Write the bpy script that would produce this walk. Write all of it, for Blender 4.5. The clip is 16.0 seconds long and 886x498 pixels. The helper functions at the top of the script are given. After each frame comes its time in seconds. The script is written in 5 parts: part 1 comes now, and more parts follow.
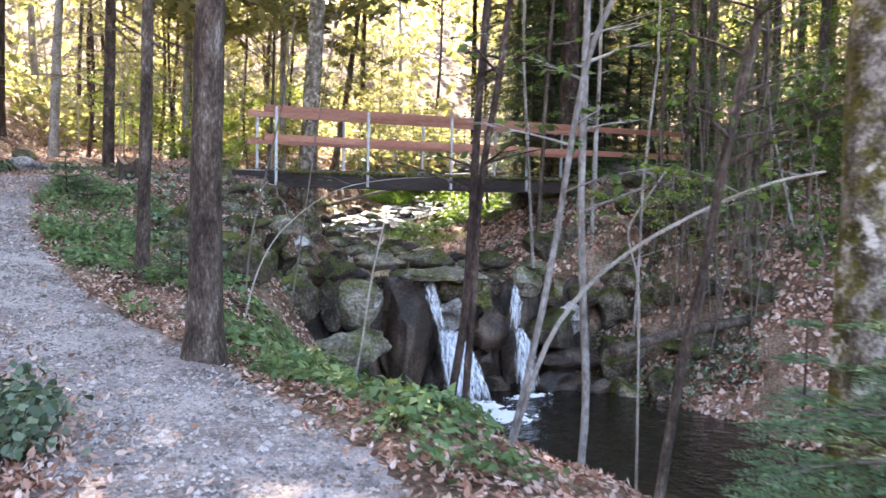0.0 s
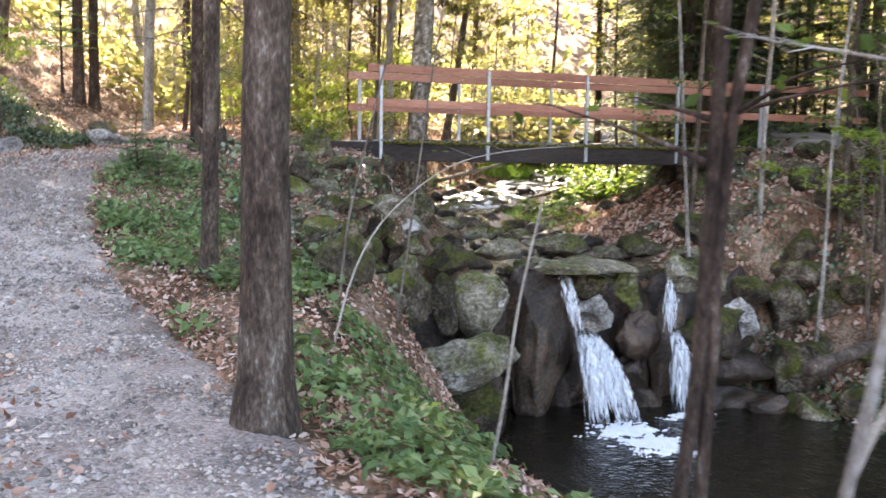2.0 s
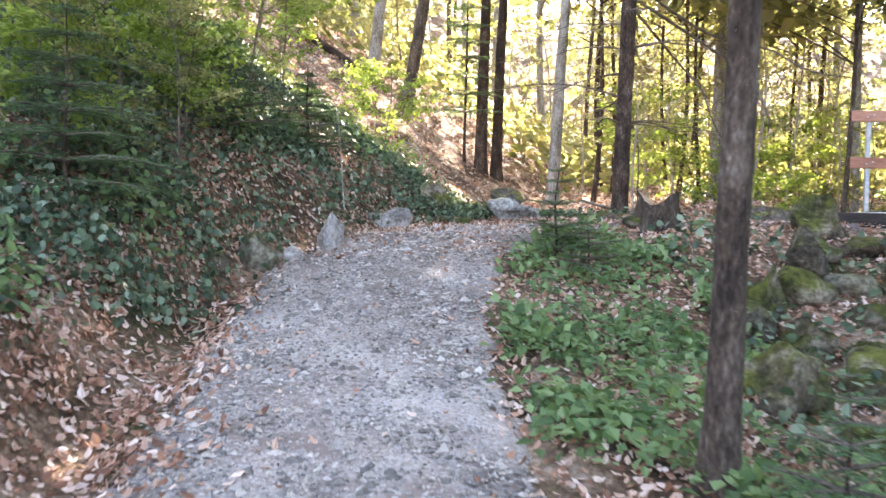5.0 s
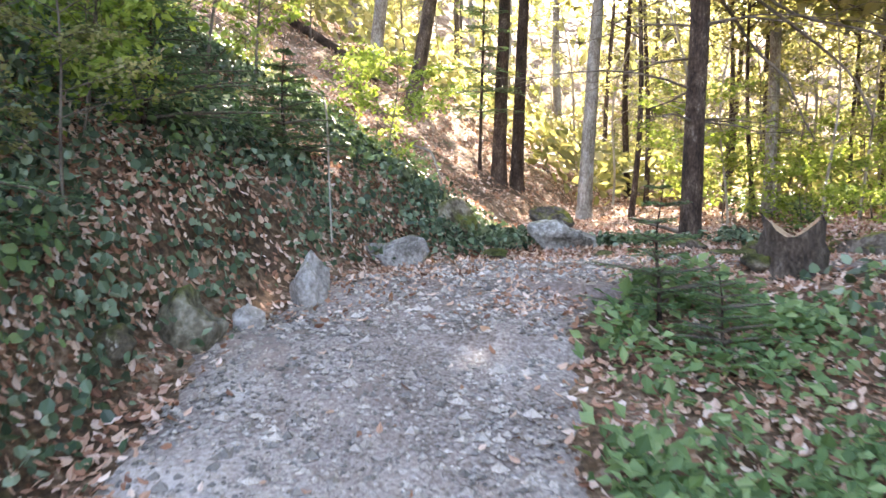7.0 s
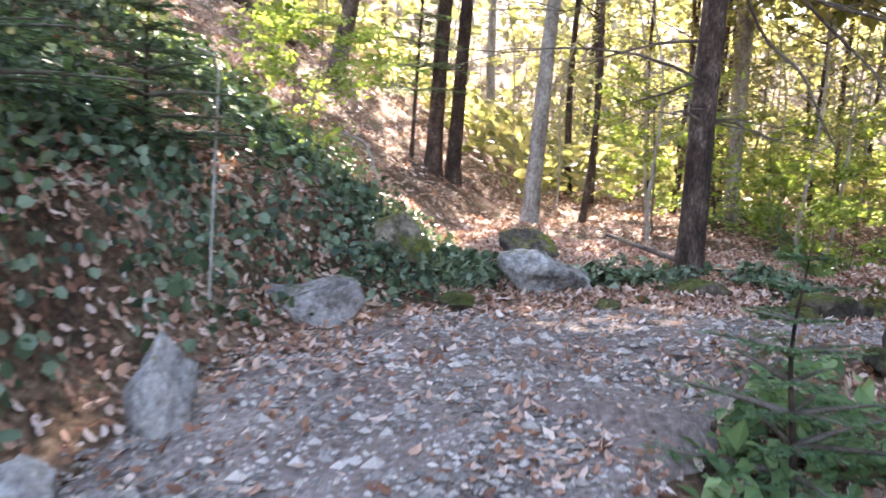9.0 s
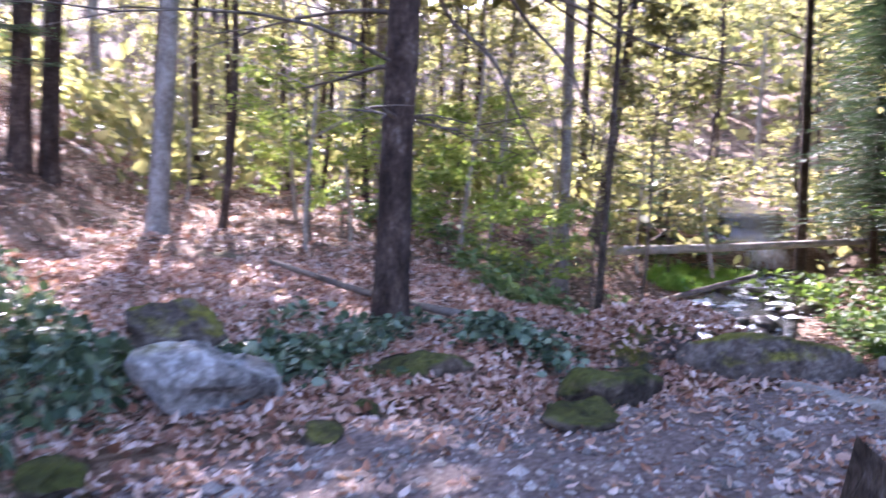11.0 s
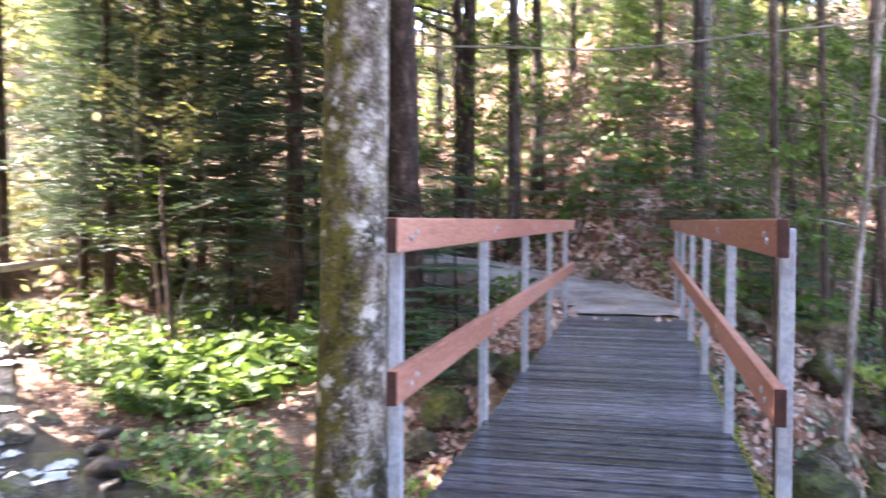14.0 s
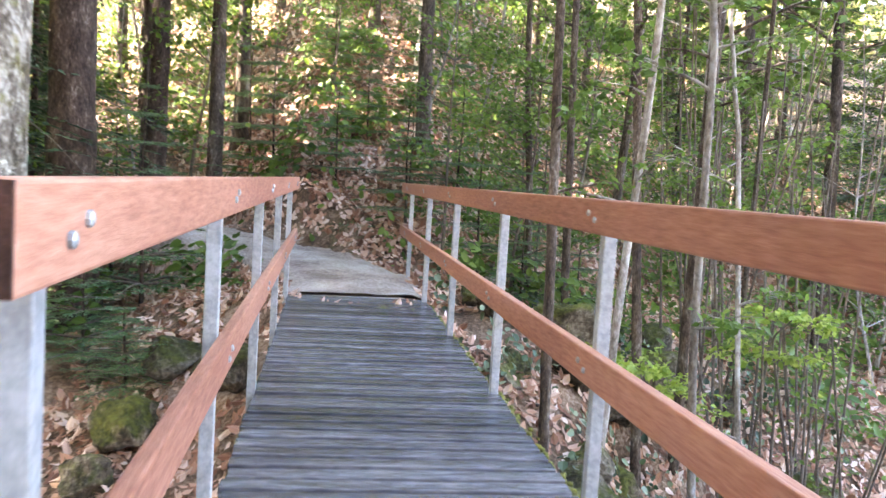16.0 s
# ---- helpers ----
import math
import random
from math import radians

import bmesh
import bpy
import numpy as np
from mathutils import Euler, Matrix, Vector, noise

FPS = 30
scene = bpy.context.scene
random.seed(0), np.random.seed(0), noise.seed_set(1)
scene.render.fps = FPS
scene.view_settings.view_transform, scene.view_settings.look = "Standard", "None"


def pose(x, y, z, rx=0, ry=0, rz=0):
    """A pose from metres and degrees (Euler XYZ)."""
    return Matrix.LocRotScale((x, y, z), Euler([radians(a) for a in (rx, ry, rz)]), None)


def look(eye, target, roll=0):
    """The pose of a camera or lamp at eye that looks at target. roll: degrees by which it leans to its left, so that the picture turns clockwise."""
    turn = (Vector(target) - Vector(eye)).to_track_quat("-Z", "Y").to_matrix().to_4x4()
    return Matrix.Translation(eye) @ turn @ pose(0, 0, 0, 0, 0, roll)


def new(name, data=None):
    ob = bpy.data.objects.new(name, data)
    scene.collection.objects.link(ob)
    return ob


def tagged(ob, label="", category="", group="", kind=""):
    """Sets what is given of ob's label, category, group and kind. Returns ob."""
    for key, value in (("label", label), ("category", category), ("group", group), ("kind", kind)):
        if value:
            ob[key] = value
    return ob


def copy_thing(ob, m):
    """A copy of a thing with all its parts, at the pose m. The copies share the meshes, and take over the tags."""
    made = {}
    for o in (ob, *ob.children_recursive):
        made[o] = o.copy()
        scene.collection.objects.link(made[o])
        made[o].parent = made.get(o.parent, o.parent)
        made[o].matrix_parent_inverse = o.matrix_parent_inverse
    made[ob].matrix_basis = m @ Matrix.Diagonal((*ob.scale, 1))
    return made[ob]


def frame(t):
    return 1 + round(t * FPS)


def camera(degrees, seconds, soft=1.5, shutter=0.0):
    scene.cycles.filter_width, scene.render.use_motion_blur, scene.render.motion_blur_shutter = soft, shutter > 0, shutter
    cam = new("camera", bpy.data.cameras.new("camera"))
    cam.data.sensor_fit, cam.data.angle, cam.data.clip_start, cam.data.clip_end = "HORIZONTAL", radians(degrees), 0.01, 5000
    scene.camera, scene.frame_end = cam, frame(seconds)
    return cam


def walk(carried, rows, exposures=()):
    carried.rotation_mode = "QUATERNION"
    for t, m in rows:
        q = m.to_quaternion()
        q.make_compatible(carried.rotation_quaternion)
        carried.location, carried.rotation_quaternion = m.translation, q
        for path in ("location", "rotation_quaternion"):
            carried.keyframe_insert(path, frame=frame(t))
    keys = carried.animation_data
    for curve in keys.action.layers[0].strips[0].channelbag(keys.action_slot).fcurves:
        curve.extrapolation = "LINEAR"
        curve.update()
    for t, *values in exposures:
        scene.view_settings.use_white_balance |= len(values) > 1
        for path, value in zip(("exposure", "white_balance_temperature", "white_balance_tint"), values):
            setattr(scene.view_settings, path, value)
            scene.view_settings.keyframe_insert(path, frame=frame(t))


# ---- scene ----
cam = camera(54.8, 16.0, shutter=0.5)
PATH = [
    (0, (-0.037, -0.209, 1.383), (0.867, 1.569, 1.25), 1.3),
    (0.5, (0.181, 0.289, 1.408), (1.026, 2.097, 1.271), 1.8),
    (1, (0.41, 0.827, 1.424), (1.191, 2.664, 1.305), 0.6),
    (1.5, (0.556, 1.48, 1.414), (1.294, 3.331, 1.245), 1.3),
    (2, (0.695, 2.143, 1.377), (1.368, 4.016, 1.178), 0.8),
    (2.5, (0.738, 2.814, 1.344), (1.331, 4.707, 1.092), 3.5),
    (3, (0.785, 3.475, 1.321), (1.23, 5.408, 1.066), 2.2),
    (3.5, (0.802, 4.178, 1.336), (1.02, 6.148, 1.071), 1.5),
    (4, (0.795, 4.771, 1.365), (0.854, 6.766, 1.235), -0.1),
    (4.5, (0.64, 5.469, 1.392), (0.522, 7.464, 1.316), 2.1),
    (5, (0.453, 6.137, 1.414), (0.262, 8.128, 1.373), 1.4),
    (7.5, (-0.165, 9.244, 1.733), (-0.360, 11.235, 1.707), 1.4),
    (8, (-0.322, 9.760, 1.819), (-0.485, 11.752, 1.760), 2.5),
    (10.5, (-0.421, 12.477, 2.264), (0.165, 14.387, 2.186), 2.5),
    (11, (-0.296, 12.953, 2.367), (0.555, 14.761, 2.283), 2.0),
    (11.5, (-0.189, 13.446, 2.496), (0.898, 15.124, 2.425), 2.7),
    (12, (-0.003, 13.97, 2.587), (1.259, 15.519, 2.517), 2.1),
    (12.5, (0.095, 14.346, 2.686), (1.554, 15.711, 2.611), 1.0),
    (13, (0.453, 14.668, 2.764), (2.082, 15.826, 2.698), 1.1),
    (13.5, (0.834, 14.928, 2.831), (2.678, 15.701, 2.783), 2.0),
    (14, (1.254, 15.103, 2.838), (3.201, 15.554, 2.77), 0.2),
    (14.5, (1.641, 15.279, 2.836), (3.635, 15.397, 2.737), 0.5),
    (15, (2.068, 15.438, 2.817), (4.062, 15.323, 2.706), 0.6),
    (15.5, (2.498, 15.492, 2.834), (4.484, 15.298, 2.709), 2.1),
    (16, (3.114, 15.595, 2.864), (5.09, 15.324, 2.712), 3.5),
]
EXPOSURES = [
    (0.0, 3.42, 6900, 20), (1.5, 3.54, 7400, 20), (3.0, 3.52, 8300, 17), (4.0, 3.65, 8400, 15), (5.0, 3.75, 7200, 17), (7.5, 3.68, 7200, 17), (8.5, 3.62, 7000, 18),
    (10.5, 3.14, 5750, 31), (12.5, 3.24, 5150, 44), (13.4, 3.45, 5350, 38), (14.2, 4.55, 6700, 25), (15.0, 4.9, 7200, 19), (16.0, 4.85, 7100, 17)]
walk(cam, [(t, look(eye, target, roll)) for t, eye, target, roll in PATH], EXPOSURES)

# ---- daylight: a low sun behind the woods, and the sky ----
SUN_WAY = Vector((0.12, 0.62, 0.54)).normalized()
world = bpy.data.worlds.new("sky")
scene.world = world
world.use_nodes = True
sky = world.node_tree.nodes.new("ShaderNodeTexSky")
sky.sky_type, sky.sun_disc = "NISHITA", False
sky.sun_elevation, sky.sun_rotation = math.asin(SUN_WAY.z), math.atan2(SUN_WAY.x, SUN_WAY.y)
world.node_tree.links.new(sky.outputs["Color"], world.node_tree.nodes["Background"].inputs["Color"])
world.node_tree.nodes["Background"].inputs["Strength"].default_value = 0.15
sun = new("sun", bpy.data.lights.new("sun", "SUN"))
sun.data.energy, sun.data.angle, sun.data.color = 4.8, radians(0.5), (1.0, 0.93, 0.8)
sun.matrix_world = look(SUN_WAY * 60, (0, 0, 0))

# ---- materials ----
def node(tree, kind, **values):
    n = tree.nodes.new(kind)
    for key, value in values.items():
        n.inputs[key.replace("_", " ")].default_value = value
    return n


def ramp(tree, source, stops):
    r = tree.nodes.new("ShaderNodeValToRGB")
    while len(r.color_ramp.elements) < len(stops):
        r.color_ramp.elements.new(0.5)
    for e, (at, colour) in zip(r.color_ramp.elements, stops):
        e.position, e.color = at, (*colour, 1)
    tree.links.new(source, r.inputs["Fac"])
    return r.outputs["Color"]


def mix(tree, fac, a, b, how="MIX"):
    m = tree.nodes.new("ShaderNodeMix")
    m.data_type, m.blend_type = "RGBA", how
    for socket, value in ((m.inputs[0], fac), (m.inputs[6], a), (m.inputs[7], b)):
        if isinstance(value, (int, float)):
            socket.default_value = value
        elif isinstance(value, tuple):
            socket.default_value = (*value, 1)
        else:
            tree.links.new(value, socket)
    return m.outputs[2]


def calc(tree, how, a, b):
    m = tree.nodes.new("ShaderNodeMath")
    m.operation = how
    for socket, value in zip(m.inputs, (a, b)):
        if isinstance(value, (int, float)):
            socket.default_value = value
        else:
            tree.links.new(value, socket)
    return m.outputs[0]


def surface(name, stops, size=0.5, fine=0.03, rough=0.8, bump=0.4, stretch=(1, 1, 1), moss=None, vary=0.0, spec=0.3, metal=0.0, islands=False, patches=None, local=False, flakes=False):
    """Grain at two scales. moss: colour, how much, and whether it likes upward (or, below zero, northern) faces. patches: colour, size, threshold; flakes lie over the moss."""
    m = bpy.data.materials.new(name)
    m.use_nodes = True
    t = m.node_tree
    p = t.nodes["Principled BSDF"]
    geo = t.nodes.new("ShaderNodeNewGeometry")
    coord = t.nodes.new("ShaderNodeTexCoord").outputs["Object"] if local else geo.outputs["Position"]
    where = node(t, "ShaderNodeMapping", Scale=stretch)
    t.links.new(coord, where.inputs["Vector"])
    big, small = node(t, "ShaderNodeTexNoise", Scale=1 / size, Detail=4.0, Roughness=0.6), node(t, "ShaderNodeTexNoise", Scale=1 / fine, Detail=5.0, Roughness=0.65)
    for n in (big, small):
        t.links.new(where.outputs["Vector"], n.inputs["Vector"])
    both = calc(t, "ADD", calc(t, "MULTIPLY", big.outputs["Fac"], 0.5), calc(t, "MULTIPLY", small.outputs["Fac"], 0.5))
    both = calc(t, "ADD", calc(t, "MULTIPLY", calc(t, "SUBTRACT", both, 0.5), 1.9), 0.5)
    colour = ramp(t, both, stops)
    if patches and not flakes:
        tone, psize, edge = patches
        pn = node(t, "ShaderNodeTexNoise", Scale=1 / psize, Detail=6.0, Roughness=0.7)
        t.links.new(coord, pn.inputs["Vector"])
        colour = mix(t, ramp(t, pn.outputs["Fac"], [(edge, (0, 0, 0)), (edge + 0.06, (1, 1, 1))]), colour, tone)
    if moss:
        tone, amount, upward = moss
        mn = node(t, "ShaderNodeTexNoise", Scale=1 / (size * 1.3), Detail=6.0, Roughness=0.7)
        t.links.new(coord, mn.inputs["Vector"])
        level = mn.outputs["Fac"]
        if upward:
            split = t.nodes.new("ShaderNodeSeparateXYZ")
            t.links.new(geo.outputs["Normal"], split.inputs["Vector"])
            level = calc(t, "ADD", level, calc(t, "MULTIPLY", split.outputs["Z" if upward > 0 else "Y"], abs(upward)))
        mask = ramp(t, level, [(1 - amount - 0.07, (0, 0, 0)), (min(1 - amount + 0.07, 1.0), (1, 1, 1))])
        green = ramp(t, both, [(0.3, tuple(c * 0.3 for c in tone)), (0.5, tone), (0.72, tuple(min(c * 1.9, 1) for c in tone))])
        colour = mix(t, mask, colour, green)
    if patches and flakes:
        tone, psize, edge = patches
        pn = node(t, "ShaderNodeTexNoise", Scale=1 / psize, Detail=6.0, Roughness=0.7)
        t.links.new(coord, pn.inputs["Vector"])
        colour = mix(t, ramp(t, pn.outputs["Fac"], [(edge, (0, 0, 0)), (edge + 0.06, (1, 1, 1))]), colour, tone)
    if vary:
        rnd = geo.outputs["Random Per Island"] if islands else t.nodes.new("ShaderNodeObjectInfo").outputs["Random"]
        colour = mix(t, 1.0, colour, ramp(t, rnd, [(0, (1 - vary,) * 3), (1, (1 + vary, 1 + 0.9 * vary, 1 + 0.8 * vary))]), "MULTIPLY")
    t.links.new(colour, p.inputs["Base Color"])
    p.inputs["Roughness"].default_value, p.inputs["Specular IOR Level"].default_value, p.inputs["Metallic"].default_value = rough, spec, metal
    if bump:
        b = node(t, "ShaderNodeBump", Strength=bump, Distance=fine * 0.8)
        t.links.new(small.outputs["Fac"], b.inputs["Height"])
        t.links.new(b.outputs["Normal"], p.inputs["Normal"])
    return m


def leafy(name, colours, through_light=0.5, rough=0.5, gloss=0.06):
    """Leaves: every leaf its own tone, and light shines through."""
    m = bpy.data.materials.new(name)
    m.use_nodes = True
    t = m.node_tree
    out, p = t.nodes["Material Output"], t.nodes["Principled BSDF"]
    geo = t.nodes.new("ShaderNodeNewGeometry")
    n = len(colours)
    colour = ramp(t, geo.outputs["Random Per Island"], [(i / max(n - 1, 1), c) for i, c in enumerate(colours)])
    p.inputs["Roughness"].default_value, p.inputs["Specular IOR Level"].default_value = rough, gloss * 4
    t.links.new(colour, p.inputs["Base Color"])
    lit = t.nodes.new("ShaderNodeBsdfTranslucent")
    t.links.new(mix(t, 1.0, colour, (1.35, 1.25, 0.8), "MULTIPLY"), lit.inputs["Color"])
    blend = node(t, "ShaderNodeMixShader", Fac=through_light)
    t.links.new(p.outputs["BSDF"], blend.inputs[1])
    t.links.new(lit.outputs["BSDF"], blend.inputs[2])
    t.links.new(blend.outputs["Shader"], out.inputs["Surface"])
    return m


def watery(name, tint, transmission, rough, ripple_size, strength):
    m = bpy.data.materials.new(name)
    m.use_nodes = True
    t = m.node_tree
    p = t.nodes["Principled BSDF"]
    p.inputs["Base Color"].default_value = (*tint, 1)
    p.inputs["Transmission Weight"].default_value, p.inputs["Roughness"].default_value, p.inputs["IOR"].default_value = transmission, rough, 1.33
    geo = t.nodes.new("ShaderNodeNewGeometry")
    a, b = node(t, "ShaderNodeTexNoise", Scale=1 / ripple_size, Detail=3.0), node(t, "ShaderNodeTexNoise", Scale=4 / ripple_size, Detail=2.0)
    for n in (a, b):
        t.links.new(geo.outputs["Position"], n.inputs["Vector"])
    h = calc(t, "ADD", a.outputs["Fac"], calc(t, "MULTIPLY", b.outputs["Fac"], 0.35))
    bump = node(t, "ShaderNodeBump", Strength=strength, Distance=ripple_size * 0.4)
    t.links.new(h, bump.inputs["Height"])
    t.links.new(bump.outputs["Normal"], p.inputs["Normal"])
    return m


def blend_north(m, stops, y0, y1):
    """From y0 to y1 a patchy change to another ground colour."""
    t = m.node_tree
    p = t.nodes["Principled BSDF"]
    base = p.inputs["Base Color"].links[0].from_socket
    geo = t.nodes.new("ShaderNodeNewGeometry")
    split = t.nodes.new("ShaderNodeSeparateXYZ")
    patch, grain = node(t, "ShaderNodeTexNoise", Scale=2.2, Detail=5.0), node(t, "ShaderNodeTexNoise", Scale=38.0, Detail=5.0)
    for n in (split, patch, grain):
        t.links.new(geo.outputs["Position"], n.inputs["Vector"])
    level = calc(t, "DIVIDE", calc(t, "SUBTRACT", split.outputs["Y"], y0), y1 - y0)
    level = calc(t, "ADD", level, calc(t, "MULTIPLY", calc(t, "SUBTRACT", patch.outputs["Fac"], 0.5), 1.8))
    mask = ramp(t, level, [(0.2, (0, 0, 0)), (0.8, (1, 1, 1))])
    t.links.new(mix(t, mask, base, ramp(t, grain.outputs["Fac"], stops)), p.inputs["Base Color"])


MOSS = (0.058, 0.062, 0.012)
M_SOIL = surface("leaf_strewn_soil", [(0.3, (0.045, 0.028, 0.018)), (0.47, (0.13, 0.078, 0.048)), (0.6, (0.24, 0.16, 0.11)), (0.72, (0.36, 0.27, 0.21))], 0.6, 0.04, 0.95, 0.9, moss=((0.05, 0.07, 0.02), 0.36, 0.0))
M_GRAVEL = surface("trodden_gravel", [(0.28, (0.1, 0.074, 0.063)), (0.5, (0.29, 0.238, 0.218)), (0.72, (0.5, 0.44, 0.41))], 0.9, 0.022, 0.9, 0.9, patches=((0.24, 0.185, 0.165), 0.8, 0.58))
M_EARTH = surface("trodden_earth", [(0.28, (0.15, 0.11, 0.09)), (0.5, (0.33, 0.265, 0.23)), (0.72, (0.52, 0.45, 0.4))], 0.7, 0.03, 0.95, 0.8)
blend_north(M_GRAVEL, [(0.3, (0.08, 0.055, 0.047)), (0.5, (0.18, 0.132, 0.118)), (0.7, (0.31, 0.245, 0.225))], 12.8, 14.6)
M_PEBBLE = surface("pebbles", [(0.3, (0.2, 0.17, 0.155)), (0.7, (0.4, 0.365, 0.345))], 0.3, 0.01, 0.85, 0.2, vary=0.6, islands=True)
M_ROCK = surface("mossy_limestone", [(0.28, (0.025, 0.019, 0.014)), (0.5, (0.1, 0.08, 0.058)), (0.74, (0.3, 0.26, 0.21))], 0.3, 0.045, 0.85, 1.0, moss=(MOSS, 0.42, 0.18), vary=0.3, patches=((0.34, 0.31, 0.27), 0.12, 0.66))
M_ROCK_DARK = surface("dark_earthy_rock", [(0.28, (0.016, 0.011, 0.008)), (0.5, (0.055, 0.04, 0.029)), (0.74, (0.17, 0.135, 0.105))], 0.25, 0.04, 0.85, 1.0, moss=(MOSS, 0.38, 0.25), vary=0.25, patches=((0.26, 0.23, 0.2), 0.08, 0.68))
M_ROCK_MIX = surface("tan_limestone", [(0.28, (0.06, 0.05, 0.036)), (0.5, (0.17, 0.15, 0.11)), (0.74, (0.36, 0.33, 0.27))], 0.4, 0.05, 0.8, 0.8, moss=((0.085, 0.09, 0.022), 0.42, 0.1), vary=0.15, patches=((0.6, 0.57, 0.54), 0.45, 0.6))
M_ROCK_WET = surface("wet_dark_rock", [(0.3, (0.012, 0.008, 0.006)), (0.5, (0.042, 0.029, 0.022)), (0.7, (0.12, 0.082, 0.06))], 0.5, 0.05, 0.32, 0.7, vary=0.25, spec=0.4, moss=((0.03, 0.03, 0.008), 0.3, 0.1))
M_ROCK_PALE = surface("pale_limestone", [(0.28, (0.07, 0.062, 0.055)), (0.5, (0.24, 0.225, 0.21)), (0.72, (0.52, 0.5, 0.49))], 0.4, 0.04, 0.85, 0.6, moss=((0.16, 0.14, 0.02), 0.24, 0.2), vary=0.12)
M_ROCK_RIDGE = surface("moss_capped_rock", [(0.28, (0.03, 0.022, 0.018)), (0.5, (0.1, 0.08, 0.066)), (0.74, (0.24, 0.205, 0.18))], 0.25, 0.035, 0.9, 1.0, moss=((0.13, 0.12, 0.02), 0.2, 0.4), vary=0.1, patches=((0.32, 0.3, 0.28), 0.1, 0.63))
M_STONE = surface("grey_path_stone", [(0.28, (0.13, 0.115, 0.105)), (0.5, (0.3, 0.275, 0.265)), (0.72, (0.5, 0.47, 0.46))], 0.2, 0.03, 0.85, 0.7, moss=((0.1, 0.09, 0.02), 0.27, 0.2), vary=0.15)
M_BARK = surface("grey_brown_bark", [(0.28, (0.024, 0.017, 0.013)), (0.5, (0.078, 0.056, 0.043)), (0.66, (0.15, 0.118, 0.095)), (0.8, (0.3, 0.27, 0.24))], 0.14, 0.02, 0.95, 1.0, (1, 1, 0.4), moss=((0.06, 0.065, 0.02), 0.2, 0.0), vary=0.15, patches=((0.27, 0.25, 0.225), 0.022, 0.66))
M_BARK_DARK = surface("dark_conifer_bark", [(0.3, (0.018, 0.011, 0.009)), (0.5, (0.055, 0.036, 0.028)), (0.65, (0.1, 0.07, 0.055)), (0.75, (0.2, 0.17, 0.15))], 0.12, 0.022, 0.95, 1.0, (1, 1, 0.45), vary=0.15)
M_BARK_PALE = surface("smooth_pale_bark", [(0.3, (0.12, 0.1, 0.085)), (0.5, (0.25, 0.225, 0.2)), (0.7, (0.42, 0.4, 0.38))], 0.2, 0.03, 0.9, 0.5, (1, 1, 0.5), moss=((0.07, 0.07, 0.02), 0.25, 0.0), vary=0.2)
M_BARK_MOSSY = surface("mossy_flaking_bark", [(0.32, (0.05, 0.038, 0.026)), (0.5, (0.17, 0.14, 0.11)), (0.68, (0.42, 0.38, 0.33))], 0.09, 0.014, 0.95, 1.0, (1, 1, 0.7), moss=((0.085, 0.072, 0.013), 0.52, -0.12), patches=((0.6, 0.56, 0.49), 0.16, 0.575), flakes=True)
M_MOSS = surface("cushion_moss", [(0.3, (0.05, 0.05, 0.008)), (0.7, (0.17, 0.16, 0.03))], 0.1, 0.01, 0.95, 0.6)
M_TWIG = surface("dry_twigs", [(0.3, (0.06, 0.045, 0.035)), (0.7, (0.2, 0.165, 0.135))], 0.2, 0.02, 0.9, 0.3)
M_TWIG_PALE = surface("bleached_twigs", [(0.3, (0.2, 0.17, 0.14)), (0.7, (0.42, 0.38, 0.33))], 0.2, 0.02, 0.9, 0.3)
M_RAIL = surface("red_brown_stained_board", [(0.25, (0.22, 0.08, 0.052)), (0.5, (0.35, 0.15, 0.1)), (0.8, (0.47, 0.24, 0.17))], 0.35, 0.012, 0.55, 0.25, (0.12, 1, 1), vary=0.12)
M_RAIL_END = surface("dark_end_grain", [(0.3, (0.03, 0.012, 0.008)), (0.7, (0.075, 0.03, 0.02))], 0.05, 0.008, 0.8, 0.4)
M_DECK = surface("dark_weathered_plank", [(0.3, (0.022, 0.021, 0.027)), (0.5, (0.068, 0.066, 0.08)), (0.7, (0.15, 0.146, 0.165))], 0.4, 0.015, 0.25, 0.4, (1, 0.12, 1), vary=0.45, spec=0.5, patches=((0.06, 0.07, 0.02), 0.5, 0.68))
M_STEEL = surface("galvanised_steel", [(0.3, (0.3, 0.32, 0.34)), (0.7, (0.47, 0.49, 0.51))], 0.08, 0.02, 0.45, 0.05, metal=0.35, vary=0.06)
M_BEAM = surface("dark_bridge_beam", [(0.3, (0.012, 0.009, 0.009)), (0.7, (0.05, 0.036, 0.03))], 0.5, 0.03, 0.7, 0.3, (0.2, 1, 1))
M_CONCRETE = surface("weathered_concrete", [(0.3, (0.2, 0.17, 0.15)), (0.55, (0.4, 0.36, 0.33)), (0.72, (0.55, 0.52, 0.5))], 0.4, 0.025, 0.9, 0.4, moss=((0.12, 0.12, 0.015), 0.28, 0.0))
M_SILL = surface("stained_concrete", [(0.3, (0.05, 0.036, 0.028)), (0.55, (0.14, 0.105, 0.085)), (0.72, (0.25, 0.2, 0.17))], 0.3, 0.03, 0.9, 0.6, moss=((0.09, 0.09, 0.015), 0.3, 0.0))
M_WOOD_CUT = surface("fresh_cut_wood", [(0.3, (0.25, 0.14, 0.08)), (0.7, (0.5, 0.36, 0.25))], 0.06, 0.01, 0.8, 0.3)
M_LITTER = leafy("dry_beech_leaves", [(0.12, 0.052, 0.034), (0.29, 0.14, 0.09), (0.44, 0.25, 0.18), (0.56, 0.38, 0.3), (0.72, 0.58, 0.52)], 0.12, 0.6)
